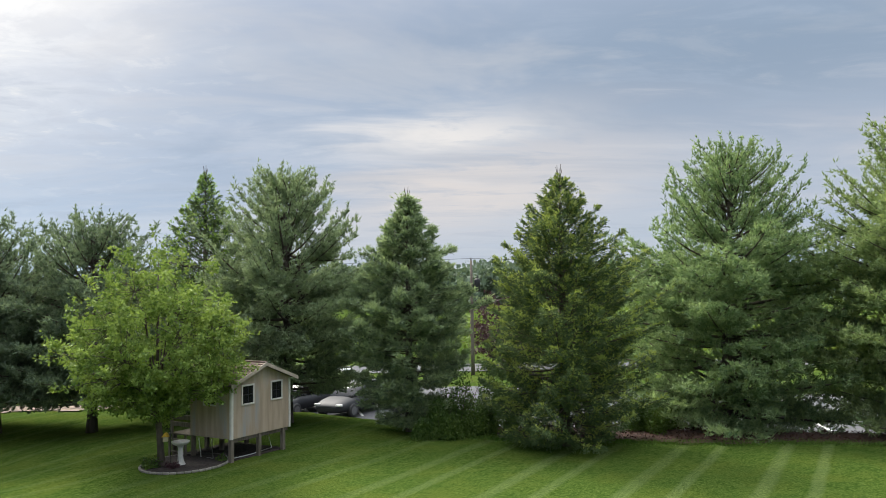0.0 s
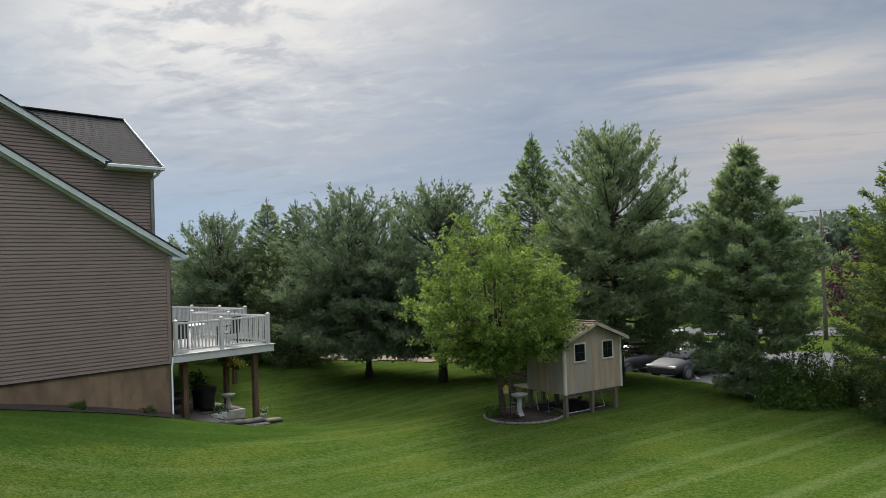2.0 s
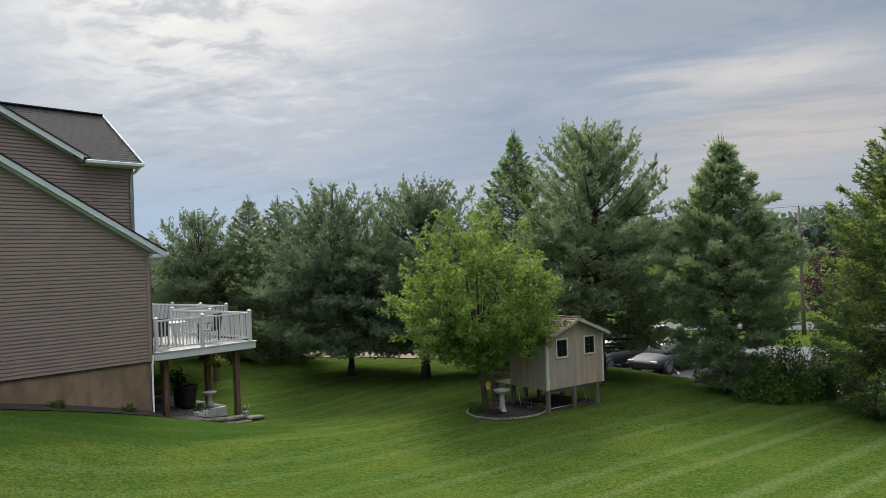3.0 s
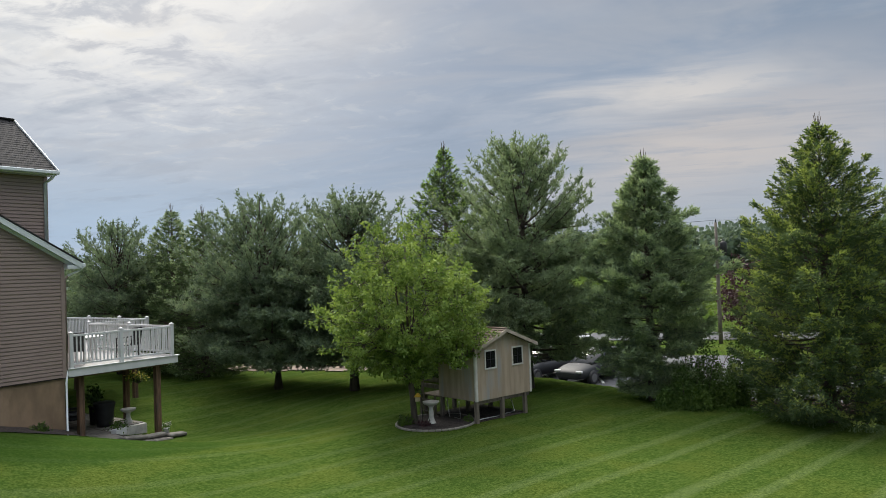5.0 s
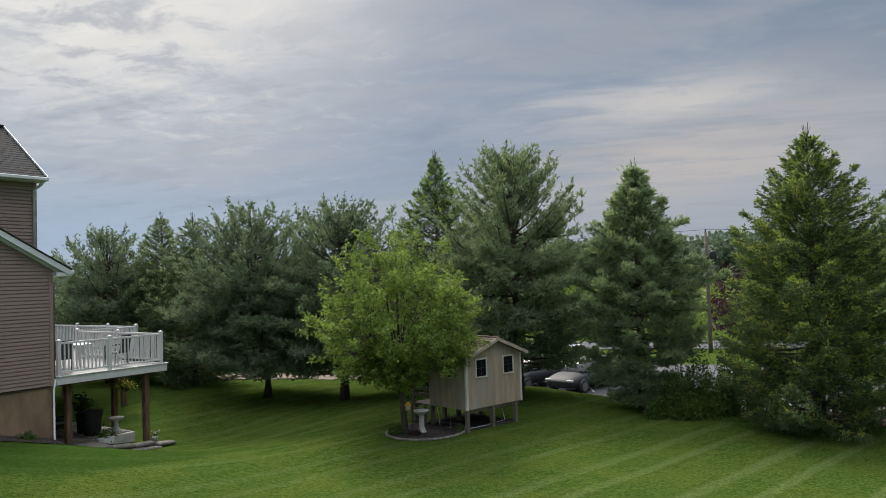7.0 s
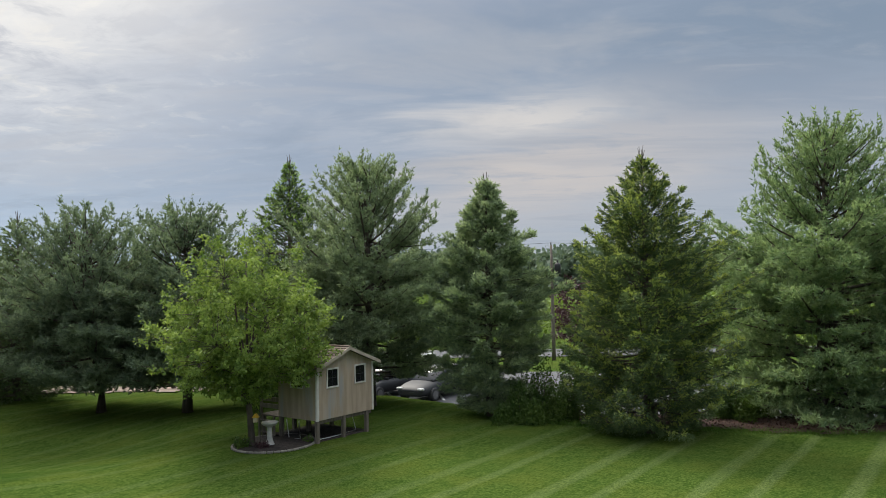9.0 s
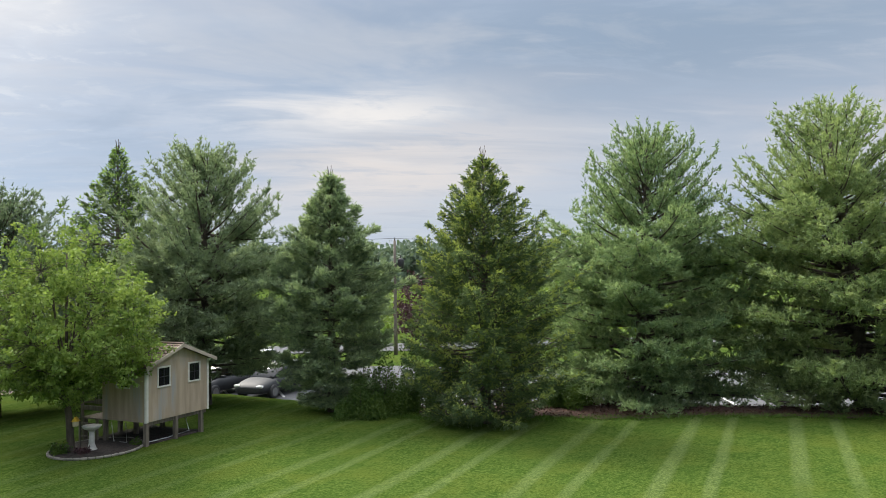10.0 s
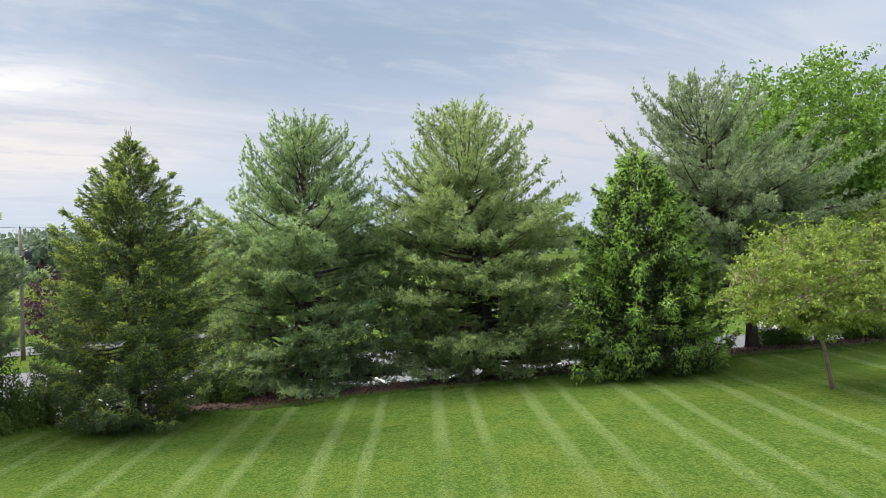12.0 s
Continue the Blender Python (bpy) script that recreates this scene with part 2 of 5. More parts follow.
CEDAR = material("brown_wood_shake", (0.20, 0.145, 0.115), 0.85, 0.3, 7, 0.5, 40, obrand=0.5)
DARKGLASS = material("dark_window_glass", (0.012, 0.013, 0.015), 0.08, 0.1, 2, 0)
EDGING = material("grey_concrete_edging", (0.22, 0.205, 0.18), 0.9, 0.25, 6, 0.4, 50, obrand=0.3)
CONCRETE = material("pale_concrete", (0.46, 0.45, 0.42), 0.85, 0.18, 6, 0.3, 50)
STONE = material("grey_tan_flagstone", (0.19, 0.175, 0.155), 0.85, 0.3, 4, 0.6, 25, obrand=0.45)
BLACK = material("black_plastic", (0.018, 0.018, 0.02), 0.55, 0.2, 4, 0.1)
CLOTH = material("black_grill_cover", (0.014, 0.014, 0.016), 0.6, 0.3, 4, 0.5, 8)
STEEL = material("galvanised_pipe", (0.6, 0.61, 0.62), 0.4, 0.1, 5, 0, metal=0.3)
BARK = material("grey_brown_bark", (0.085, 0.068, 0.055), 0.95, 0.4, 7, 0.8, 25, stretch=(1, 1, 0.35))
PALEBARK = material("pale_smooth_bark", (0.25, 0.19, 0.14), 0.9, 0.3, 7, 0.5, 25, stretch=(1, 1, 0.4))
YELLOW = leaf_material("yellow_petal", (0.72, 0.62, 0.16), (0.58, 0.50, 0.12), 0.3)
WHITEPETAL = leaf_material("white_petal", (0.75, 0.75, 0.72), (0.6, 0.6, 0.58), 0.3)
PINE_BLUE = leaf_material("blue_green_pine_needle", (0.125, 0.21, 0.112), (0.37, 0.48, 0.245), 0.5, 2.6)
PINE_GREEN = leaf_material("green_pine_needle", (0.155, 0.235, 0.11), (0.40, 0.49, 0.23), 0.5, 2.6)
PINE_GREY = leaf_material("grey_pine_needle", (0.13, 0.185, 0.122), (0.35, 0.44, 0.27), 0.5, 2.5)
PINE_DARK = leaf_material("dark_pine_needle", (0.09, 0.135, 0.096), (0.26, 0.34, 0.225), 0.5, 2.4)
SPRUCE = leaf_material("dark_spruce_needle", (0.055, 0.095, 0.045), (0.16, 0.225, 0.095), 0.4, 3.0)
SPRUCEDARK = leaf_material("deep_green_spruce_needle", (0.03, 0.06, 0.026), (0.085, 0.14, 0.05), 0.35, 3.0)
FIRGREEN = leaf_material("blue_green_fir_needle", (0.095, 0.15, 0.098), (0.33, 0.41, 0.265), 0.45, 3.2)
FIRTIP = leaf_material("pale_fir_shoot", (0.20, 0.28, 0.16), (0.44, 0.54, 0.32), 0.45, 2.5)
TIP = leaf_material("fresh_spruce_tip", (0.23, 0.30, 0.075), (0.43, 0.51, 0.15), 0.4, 2.5)
TIPBRIGHT = leaf_material("bright_new_growth", (0.18, 0.32, 0.06), (0.42, 0.60, 0.15), 0.4, 2.2)
LIME = leaf_material("lime_green_leaf", (0.085, 0.155, 0.038), (0.33, 0.44, 0.115), 0.45, 2.2, 0.55)
MAPLE = leaf_material("bright_maple_leaf", (0.055, 0.13, 0.02), (0.23, 0.38, 0.07), 0.4, 1.2)
HONEY = leaf_material("yellow_green_leaf", (0.11, 0.175, 0.03), (0.29, 0.38, 0.085), 0.45, 2.0)
SHRUB = leaf_material("dull_green_shrub_leaf", (0.045, 0.095, 0.022), (0.12, 0.19, 0.04), 0.35, 0.9)
PLUM = leaf_material("purple_plum_leaf", (0.045, 0.022, 0.03), (0.085, 0.045, 0.05), 0.25, 0.6)
# bluish grey-green: the haze of distance is painted into this leaf colour
FARGREEN = leaf_material("haze_tinted_wood_leaf", (0.085, 0.13, 0.095), (0.15, 0.205, 0.14), 0.3, 0.02)
MEADOW = leaf_material("meadow_shrub_leaf", (0.13, 0.21, 0.04), (0.22, 0.31, 0.07), 0.35, 0.1)

# ---- building blocks ----


def thing(name, m, label, category, group="", kind=""):
    ob = new(name)
    ob.empty_display_size = 0.1
    ob.matrix_basis = m
    return tagged(ob, label, category, group, kind)


def part(name, data, mat, parent, label="", m=None):
    """Link a bmesh or a mesh as one object under a thing or a part."""
    if isinstance(data, bmesh.types.BMesh):
        me = bpy.data.meshes.new(name)
        data.to_mesh(me)
        data.free()
    else:
        me = data
    if mat is not None and not me.materials:
        me.materials.append(mat)
    ob = new(name, me)
    ob.parent = parent
    if m is not None:
        ob.matrix_basis = m
    if label:
        ob["label"] = label
    return ob


def soft_box(bm, x0, x1, y0, y1, z0, z1, bevel=0.006, m=None):
    mm = Matrix.LocRotScale(((x0 + x1) / 2, (y0 + y1) / 2, (z0 + z1) / 2), None, (x1 - x0, y1 - y0, z1 - z0))
    r = bmesh.ops.create_cube(bm, size=1, matrix=(m @ mm) if m is not None else mm)
    if bevel:
        edges = list({e for v in r["verts"] for e in v.link_edges})
        bmesh.ops.bevel(bm, geom=edges, offset=bevel, segments=1, affect="EDGES")
    return bm


def box(x0, x1, y0, y1, z0, z1, bevel=0.006, m=None):
    return soft_box(bmesh.new(), x0, x1, y0, y1, z0, z1, bevel, m)


def beam(a, b, w, h, bevel=0.005, bm=None):
    """A bar of section w by h from a to b."""
    a, b = Vector(a), Vector(b)
    bm = bm or bmesh.new()
    mm = Matrix.Translation((a + b) / 2) @ (b - a).to_track_quat("X", "Z").to_matrix().to_4x4()
    n = (b - a).length / 2
    return soft_box(bm, -n, n, -w / 2, w / 2, -h / 2, h / 2, bevel, mm)


def lathe(profile, sides=20, bm=None, m=None):
    """A turned body from (radius, height) pairs."""
    bm = bm or bmesh.new()
    rings = []
    for r, z in profile:
        ring = []
        for i in range(sides):
            a = 2 * math.pi * i / sides
            p = Vector((max(r, 1e-4) * math.cos(a), max(r, 1e-4) * math.sin(a), z))
            ring.append(bm.verts.new(m @ p if m is not None else p))
        rings.append(ring)
    for lo, hi in zip(rings, rings[1:]):
        for i in range(sides):
            f = bm.faces.new((lo[i], lo[(i + 1) % sides], hi[(i + 1) % sides], hi[i]))
            f.smooth = True
    bm.faces.new(rings[0][::-1])
    bm.faces.new(rings[-1])
    return bm


def prism(points, y0, y1, bm=None):
    """A slab with the outline points (x, z) from y0 to y1."""
    bm = bm or bmesh.new()
    a = [bm.verts.new((x, y0, z)) for x, z in points]
    b = [bm.verts.new((x, y1, z)) for x, z in points]
    bm.faces.new(a)
    bm.faces.new(b[::-1])
    n = len(points)
    for i in range(n):
        bm.faces.new((a[i], b[i], b[(i + 1) % n], a[(i + 1) % n]))
    bmesh.ops.recalc_face_normals(bm, faces=bm.faces)
    return bm


def tube(bm, pts, radii, sides=6):
    rings = []
    pts = [Vector(p) for p in pts]
    for i, p in enumerate(pts):
        t = (pts[min(i + 1, len(pts) - 1)] - pts[max(i - 1, 0)])
        q = (t if t.length > 1e-6 else Vector((0, 0, 1))).to_track_quat("Z", "Y")
        rings.append([bm.verts.new(p + q @ Vector((radii[i] * math.cos(k * 2 * math.pi / sides), radii[i] * math.sin(k * 2 * math.pi / sides), 0))) for k in range(sides)])
    for lo, hi in zip(rings, rings[1:]):
        for i in range(sides):
            bm.faces.new((lo[i], lo[(i + 1) % sides], hi[(i + 1) % sides], hi[i])).smooth = True
    bm.faces.new(rings[0][::-1])
    bm.faces.new(rings[-1])
    return bm


def loose_faces(name, v):
    """A mesh of loose blades: v has the shape (count, corners, 3)."""
    n, k = v.shape[:2]
    me = bpy.data.meshes.new(name)
    me.vertices.add(n * k)
    me.vertices.foreach_set("co", np.ascontiguousarray(v, dtype=np.float32).ravel())
    me.loops.add(n * k)
    me.loops.foreach_set("vertex_index", np.arange(n * k, dtype=np.int32))
    me.polygons.add(n)
    me.polygons.foreach_set("loop_start", np.arange(n, dtype=np.int32) * k)
    me.update(calc_edges=True)
    return me


def unit(v):
    return v / np.maximum(np.linalg.norm(v, axis=-1, keepdims=True), 1e-9)


def needles(rng, c, axis, count, length, width, spread, along=0.0):
    """Bundles of needle blades: count at each centre, round its axis."""
    n = len(c)
    a = np.repeat(axis, count, 0)
    p = np.repeat(c, count, 0) + a * rng.uniform(0, 1, (n * count, 1)) * along
    d = unit(a + rng.normal(0, 1, (n * count, 3)) * spread)
    w = unit(np.cross(d, rng.normal(0, 1, (n * count, 3)))) * width / 2
    ln = length * rng.uniform(0.7, 1.2, (n * count, 1))
    return np.stack([p - w, p + w, p + d * ln], 1)


def leaves(rng, c, size, droop=0.25, wide=0.6):
    n = len(c)
    d = unit(rng.normal(0, 1, (n, 3)) + np.array([0, 0, -droop]))
    s = unit(np.cross(d, rng.normal(0, 1, (n, 3)))) * size * wide / 2
    ln = size * rng.uniform(0.7, 1.25, (n, 1))
    up = unit(np.cross(d, s)) * size * 0.12
    return np.stack([c, c + d * ln * 0.5 + s + up, c + d * ln, c + d * ln * 0.5 - s + up], 1)


# ---- ground ----
EDGE_X = [-60, -30, -15, -5, -1, 2, 6, 10, 16, 22, 28, 40, 70]
EDGE_Y = [36, 31, 29, 28, 25, 23.8, 23, 22.3, 19.8, 17.4, 14.5, 8, -8]


def smooth(v, lo, hi):
    t = np.clip((v - lo) / (hi - lo), 0, 1)
    return t * t * (3 - 2 * t)


def ground_z(x, y):
    x, y = np.asarray(x, float), np.asarray(y, float)
    e = np.interp(x, EDGE_X, EDGE_Y)
    u = 0.857 * x - 0.515 * y
    rise = 0.042 * np.clip(u + 3, 0, 22)
    ramp_up = np.clip(19 - y, 0, 14) * 0.19 * smooth(-x, 9, 16)
    dip = -0.62 * np.exp(-((x + 15.2) ** 2 + (y - 21.2) ** 2) / 16.0)
    lo = 1.5 + 2.5 * smooth(-x, 7.0, 11.0)
    back = smooth(y - e - lo, 0.0, 4.0)
    r = np.hypot(x, y)
    far = 7 * smooth(r, 160, 420) + 22 * smooth(r, 500, 1800)
    return (rise + ramp_up + dip) * (1 - back) - 1.1 * back + far + 0.03 * np.sin(x * 0.7) * np.cos(y * 0.6) * (1 - back)


def sheet(name, xs, ys, lift, mat, label, category, keep=None):
    gx, gy = np.meshgrid(xs, ys)
    gz = ground_z(gx, gy) + lift
    nx, ny = len(xs), len(ys)
    verts = np.stack([gx, gy, gz], -1).reshape(-1, 3)
    faces = []
    for j in range(ny - 1):
        for i in range(nx - 1):
            if keep is None or keep((xs[i] + xs[i + 1]) / 2, (ys[j] + ys[j + 1]) / 2):
                a = j * nx + i
                faces.append((a, a + 1, a + nx + 1, a + nx))
    me = bpy.data.meshes.new(name)
    me.from_pydata(verts.tolist(), [], faces)
    for p in me.polygons:
        p.use_smooth = True
    me.materials.append(mat)
    return tagged(new(name, me), label, category, kind="structure")


near_x = np.arange(-34, 46.01, 0.5)
near_y = np.arange(-6, 46.01, 0.5)
out = np.array([3, 8, 16, 30, 50, 80, 120, 170, 240, 330, 450, 620, 850, 1200, 1700, 2500.0])
gxs = np.concatenate([-34 - out[::-1], near_x, 46 + out])
gys = np.concatenate([-6 - out[::-1], near_y, 46 + out])
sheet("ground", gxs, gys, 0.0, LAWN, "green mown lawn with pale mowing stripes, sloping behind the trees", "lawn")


def edge(x):
    return float(np.interp(x, EDGE_X, EDGE_Y))


sheet("mulch_strip", np.arange(-2, 44.01, 0.25), np.arange(2, 32.01, 0.25), 0.035, MULCH, "reddish brown bark mulch under the row of pines", "mulch bed",
      lambda x, y: x > 2 and edge(x) - 0.35 + 0.45 * noise.noise((x * 0.6, y * 0.6, 0)) < y < edge(x) + 2.6)
sheet("parking_lot", np.arange(-26, 60.01, 1.0), np.arange(8, 52.01, 1.0), 0.04, ASPHALT, "grey asphalt parking lot behind the trees", "parking lot",
      lambda x, y: x > -9 and edge(x) + 5.4 < y < edge(x) + 22)
sheet("road", np.concatenate([[-400, -200, -100], np.arange(-60, 60.1, 4), [100, 200, 400]]), np.arange(55, 61.1, 1.0), 0.05, ASPHALT, "grey asphalt road across the fields", "road")
sheet("gravel_path", np.arange(-22, -11.4, 0.5), np.arange(30.6, 33.11, 0.25), 0.04, SAND, "pale tan gravel strip beyond the lawn", "path", lambda x, y: 31.0 + 0.5 * noise.noise((x * 0.35, 4.0, 0)) < y < 33.0 + 0.4 * noise.noise((x * 0.4, 9.0, 0)))

# ---- neighbour's house: x along the side wall, y into the house ----
HOUSE = pose(-16.79, 17.11, 0, 0, 0, 72)
house = thing("house", HOUSE, "two-storey house with taupe vinyl siding and charcoal shingle roof", "house")
LAP = 0.1016
SLOPE = 0.57


def lapped(y, z0, limits, x_cap):
    """Rows of lapped siding on the plane y; limits(z) gives the x range."""
    bm = bmesh.new()
    z = z0
    while True:
        lo, hi = limits(z + LAP * 0.5)
        if hi - lo < 0.3:
            break
        cut = [(0.030, 0.0), (0.024, 0.074), (0.004, 0.079), (0.004, LAP), (0.030, LAP)]
        pr = [[bm.verts.new((limits(z + dz)[e], y - o, z + dz)) for o, dz in cut] for e in (0, 1)]
        for i in range(len(cut) - 1):
            bm.faces.new((pr[0][i], pr[1][i], pr[1][i + 1], pr[0][i + 1]))
        z += LAP
        if z > x_cap:
            break
    return bm


part("foundation_wall", prism([(-14, -0.6), (0, -0.6), (0, 1.80), (-14, 1.80)], 0.03, 9.0), STUCCO, house, "tan stucco foundation wall")
part("lower_wall", prism([(-14, 1.80), (0, 1.80), (0, 5.02), (-7, 5.02 + 7 * 0.575), (-14, 5.02)], 0.0, 0.86), SIDING, house)
part("lower_siding", lapped(-0.002, 1.80, lambda z: (-14 + max(0, (z - 5.10) / 0.575), 0 - max(0, (z - 5.10) / 0.575)), 9), SIDING, house, "taupe lapped vinyl siding")
part("upper_wall", prism([(-14, 1.8), (0.03, 1.8), (0.03, 7.72), (-1.3, 7.72), (-6.4, 10.36), (-11.5, 7.72), (-14, 7.72)], 0.90, 5.4), SIDING, house)
part("upper_siding", lapped(0.898, 5.0, lambda z: (-14 if z < 7.72 else -11.5 + (z - 7.72) / 0.529, 0.03 if z < 7.72 else -1.3 - (z - 7.72) / 0.529), 11), SIDING, house, "taupe lapped vinyl siding")
part("corner_post", box(-0.09, 0.02, -0.045, 0.08, 1.78, 4.95), SIDING, house, "taupe corner trim")
part("upper_corner_post", box(-0.06, 0.05, 0.865, 0.98, 4.9, 7.7), SIDING, house, "taupe corner trim")
# shadow under the lowest lap, put in as a strip of near-black colour
part("siding_shadow_strip", box(-14, 0.0, -0.024, 0.0, 1.765, 1.80, 0.003), DARKMULCH, house, "dark strip painted as the shadow line below the siding")


def rake(x0, z0, x1, z1, y0, y1, h):
    return prism([(x0, z0), (x1, z1), (x1, z1 - h), (x0, z0 - h)], y0, y1)


part("lower_rake_board", rake(0.44, 5.06, -7.0, 5.06 + 7.44 * 0.575, -0.26, -0.22, 0.17), FASCIA, house, "white rake fascia board")
part("lower_rake_frieze", rake(0.28, 5.03, -7.0, 5.03 + 7.28 * 0.575, -0.08, -0.005, 0.11), FASCIA, house, "white frieze board")
part("lower_soffit", rake(0.42, 4.96, -7.0, 4.96 + 7.42 * 0.575, -0.22, 0.0, 0.03), FASCIA, house, "white soffit")
part("lower_roof", rake(0.46, 5.10, -7.0, 5.10 + 7.46 * 0.575, -0.28, 0.90, 0.04), SHINGLE, house, "charcoal shingle roof edge")
part("lower_roof_far", rake(-14.5, 5.16, -7.0, 5.16 + 7.5 * SLOPE, -0.28, 0.90, 0.05), SHINGLE, house)
part("eave_return", box(0.02, 0.42, -0.24, 0.9, 4.90, 5.0), FASCIA, house, "white eave fascia")
part("lower_gutter", beam((0.47, -0.28, 5.0), (0.47, 6.0, 5.0), 0.12, 0.12, 0.02), FASCIA, house, "white gutter")

# upper roof: ridge along the wall, cross gable towards the lawn
courses = bmesh.new()
run, rise_z, rows_n = 2.64, 1.88, 22
for k in range(rows_n):
    f0, f1 = k / rows_n, (k + 1) / rows_n
    x = -1.36 - max(0.0, 7.81 + rise_z * f0 - 7.86) / 0.529
    while x < 0.15:
        x2 = min(0.15, x + 0.9 + 0.4 * random.random())
        v = [courses.verts.new(p) for p in ((x, 0.50 + run * f0, 7.81 + rise_z * f0 + 0.012), (x2, 0.50 + run * f0, 7.81 + rise_z * f0 + 0.012),
                                            (x2, 0.50 + run * f1, 7.81 + rise_z * f1), (x, 0.50 + run * f1, 7.81 + rise_z * f1))]
        courses.faces.new(v)
        x = x2
tagged(part("roof_shingle", courses, SHINGLE, house, "charcoal asphalt shingles"), kind="stuff")
roof = bmesh.new()
for side in (0, 1):
    y_e, y_r = (0.50, 3.14) if side == 0 else (5.8, 3.14)
    xe, xr = (-1.4, -4.75) if side == 0 else (-14, -14)
    v = [roof.verts.new(p) for p in ((xe, y_e, 7.80), (0.15, y_e, 7.80), (0.15, y_r, 9.68), (xr, y_r, 9.68), (xe, y_e, 7.70), (0.15, y_e, 7.70), (0.15, y_r, 9.58), (xr, y_r, 9.58))]
    for q in ((0, 1, 2, 3), (4, 5, 6, 7), (0, 1, 5, 4), (1, 2, 6, 5), (2, 3, 7, 6), (3, 0, 4, 7)):
        roof.faces.new([v[i] for i in q])
part("main_roof", roof, SHINGLE, house, "charcoal shingle roof")
part("ridge_cap", beam((-4.75, 3.14, 9.70), (0.16, 3.14, 9.70), 0.22, 0.05, 0.01), SHINGLE, house, "dark ridge cap")
gw = bmesh.new()
q = [gw.verts.new(p) for p in ((0.03, 0.95, 7.7), (0.03, 5.4, 7.7), (0.03, 3.14, 9.56))]
gw.faces.new(q)
part("gable_triangle", gw, SIDING, house)
part("gable_fascia", beam((0.165, 0.48, 7.77), (0.165, 3.14, 9.67), 0.03, 0.14, 0.004), FASCIA, house, "white rake fascia board")
part("upper_gutter", beam((-1.56, 0.44, 7.74), (0.18, 0.44, 7.74), 0.12, 0.11, 0.02), FASCIA, house, "white gutter")
part("upper_soffit", box(-1.5, 0.14, 0.50, 0.90, 7.66, 7.69, 0.003), FASCIA, house, "white soffit")
part("upper_rake_board", rake(-1.40, 7.88, -6.4, 7.88 + 5.0 * 0.529, 0.62, 0.66, 0.17), FASCIA, house, "white rake fascia board")
part("upper_rake_frieze", rake(-1.36, 7.80, -6.4, 7.80 + 5.04 * 0.529, 0.80, 0.895, 0.12), FASCIA, house, "white frieze board")
part("cross_gable_roof", rake(-1.34, 7.89, -6.4, 7.89 + 5.06 * 0.529, 0.60, 3.2, 0.04), SHINGLE, house)
part("cross_gable_roof_far", rake(-11.5, 7.89, -6.4, 7.89 + 5.06 * 0.529, 0.60, 3.2, 0.04), SHINGLE, house)
ds = bmesh.new()
tube(ds, [(0.06, 0.46, 7.70), (0.04, 0.62, 7.58), (-0.04, 0.83, 7.45), (-0.04, 0.83, 5.25)], [0.045] * 4, 8)
part("upper_downspout", ds, FASCIA, house, "white downspout")
ds = bmesh.new()
tube(ds, [(0.50, -0.20, 4.96), (0.40, -0.12, 4.84), (0.12, -0.02, 4.70)], [0.032] * 3, 8)
part("downspout_elbow", ds, FASCIA, house, "white downspout elbow")
ds = bmesh.new()
tube(ds, [(0.12, -0.02, 4.70), (0.06, 0.02, 4.60), (0.06, 0.02, 1.96)], [0.034] * 3, 8)
part("downspout_upper", ds, SIDING, house, "taupe downspout beside the corner trim")
ds = bmesh.new()
tube(ds, [(0.06, 0.0, 1.98), (0.05, -0.03, 1.86), (-0.01, -0.08, 1.66), (-0.01, -0.08, 0.05), (-0.03, -0.28, -0.02)], [0.030] * 5, 8)
part("downspout_lower", ds, FASCIA, house, "white downspout")

# mulch bed and young shrubs at the foot of the wall
bed = bmesh.new()
for i in range(40):
    x = -14 + 14.0 * i / 39
    wv = 0.85 + 0.14 * math.sin(i * 0.9)
    p0, p1 = HOUSE @ Vector((x, 0.05, 0)), HOUSE @ Vector((x, -wv, 0))
    z0, z1 = float(ground_z(p0.x, p0.y)), float(ground_z(p1.x, p1.y))
    bed.verts.new((p0.x, p0.y, z0 + 0.14))
    bed.verts.new((p1.x, p1.y, z1 + 0.02))
bed.verts.ensure_lookup_table()
for i in range(39):
    bed.faces.new([bed.verts[k] for k in (2 * i, 2 * i + 1, 2 * i + 3, 2 * i + 2)])
me = bpy.data.meshes.new("house_mulch_bed")
bed.to_mesh(me)
me.materials.append(DARKMULCH)
tagged(new("house_mulch_bed", me), "dark mulch bed along the house wall", "mulch bed", kind="structure")


def low_shrub(x, y, r, h, mat, label, seed, name="shrub", count=900, size=0.05, lift=0.0):
    rng = np.random.default_rng(seed)
    z0 = float(ground_z(x, y)) + lift
    t = thing(name, pose(x, y, z0), label, "shrub")
    d = unit(rng.normal(0, 1, (count, 3)))
    d[:, 2] = np.abs(d[:, 2])
    lump = 0.75 + 0.35 * np.sin(d[:, :1] * 5 + seed) * np.cos(d[:, 1:2] * 4)
    c = d * lump * rng.uniform(0.45, 1, (count, 1)) * np.array([r, r, h])
    part("foliage", loose_faces("foliage", leaves(rng, c, size, -0.4)), mat, t)
    st = bmesh.new()
    for k in range(9):
        a = k * 0.7 + seed
        tube(st, [(0, 0, -0.03), (r * 0.3 * math.cos(a), r * 0.3 * math.sin(a), h * 0.4), (r * 0.6 * math.cos(a), r * 0.6 * math.sin(a), h * 0.75)], [0.012, 0.009, 0.004], 5)
    part("stem", st, BARK, t)
    return t


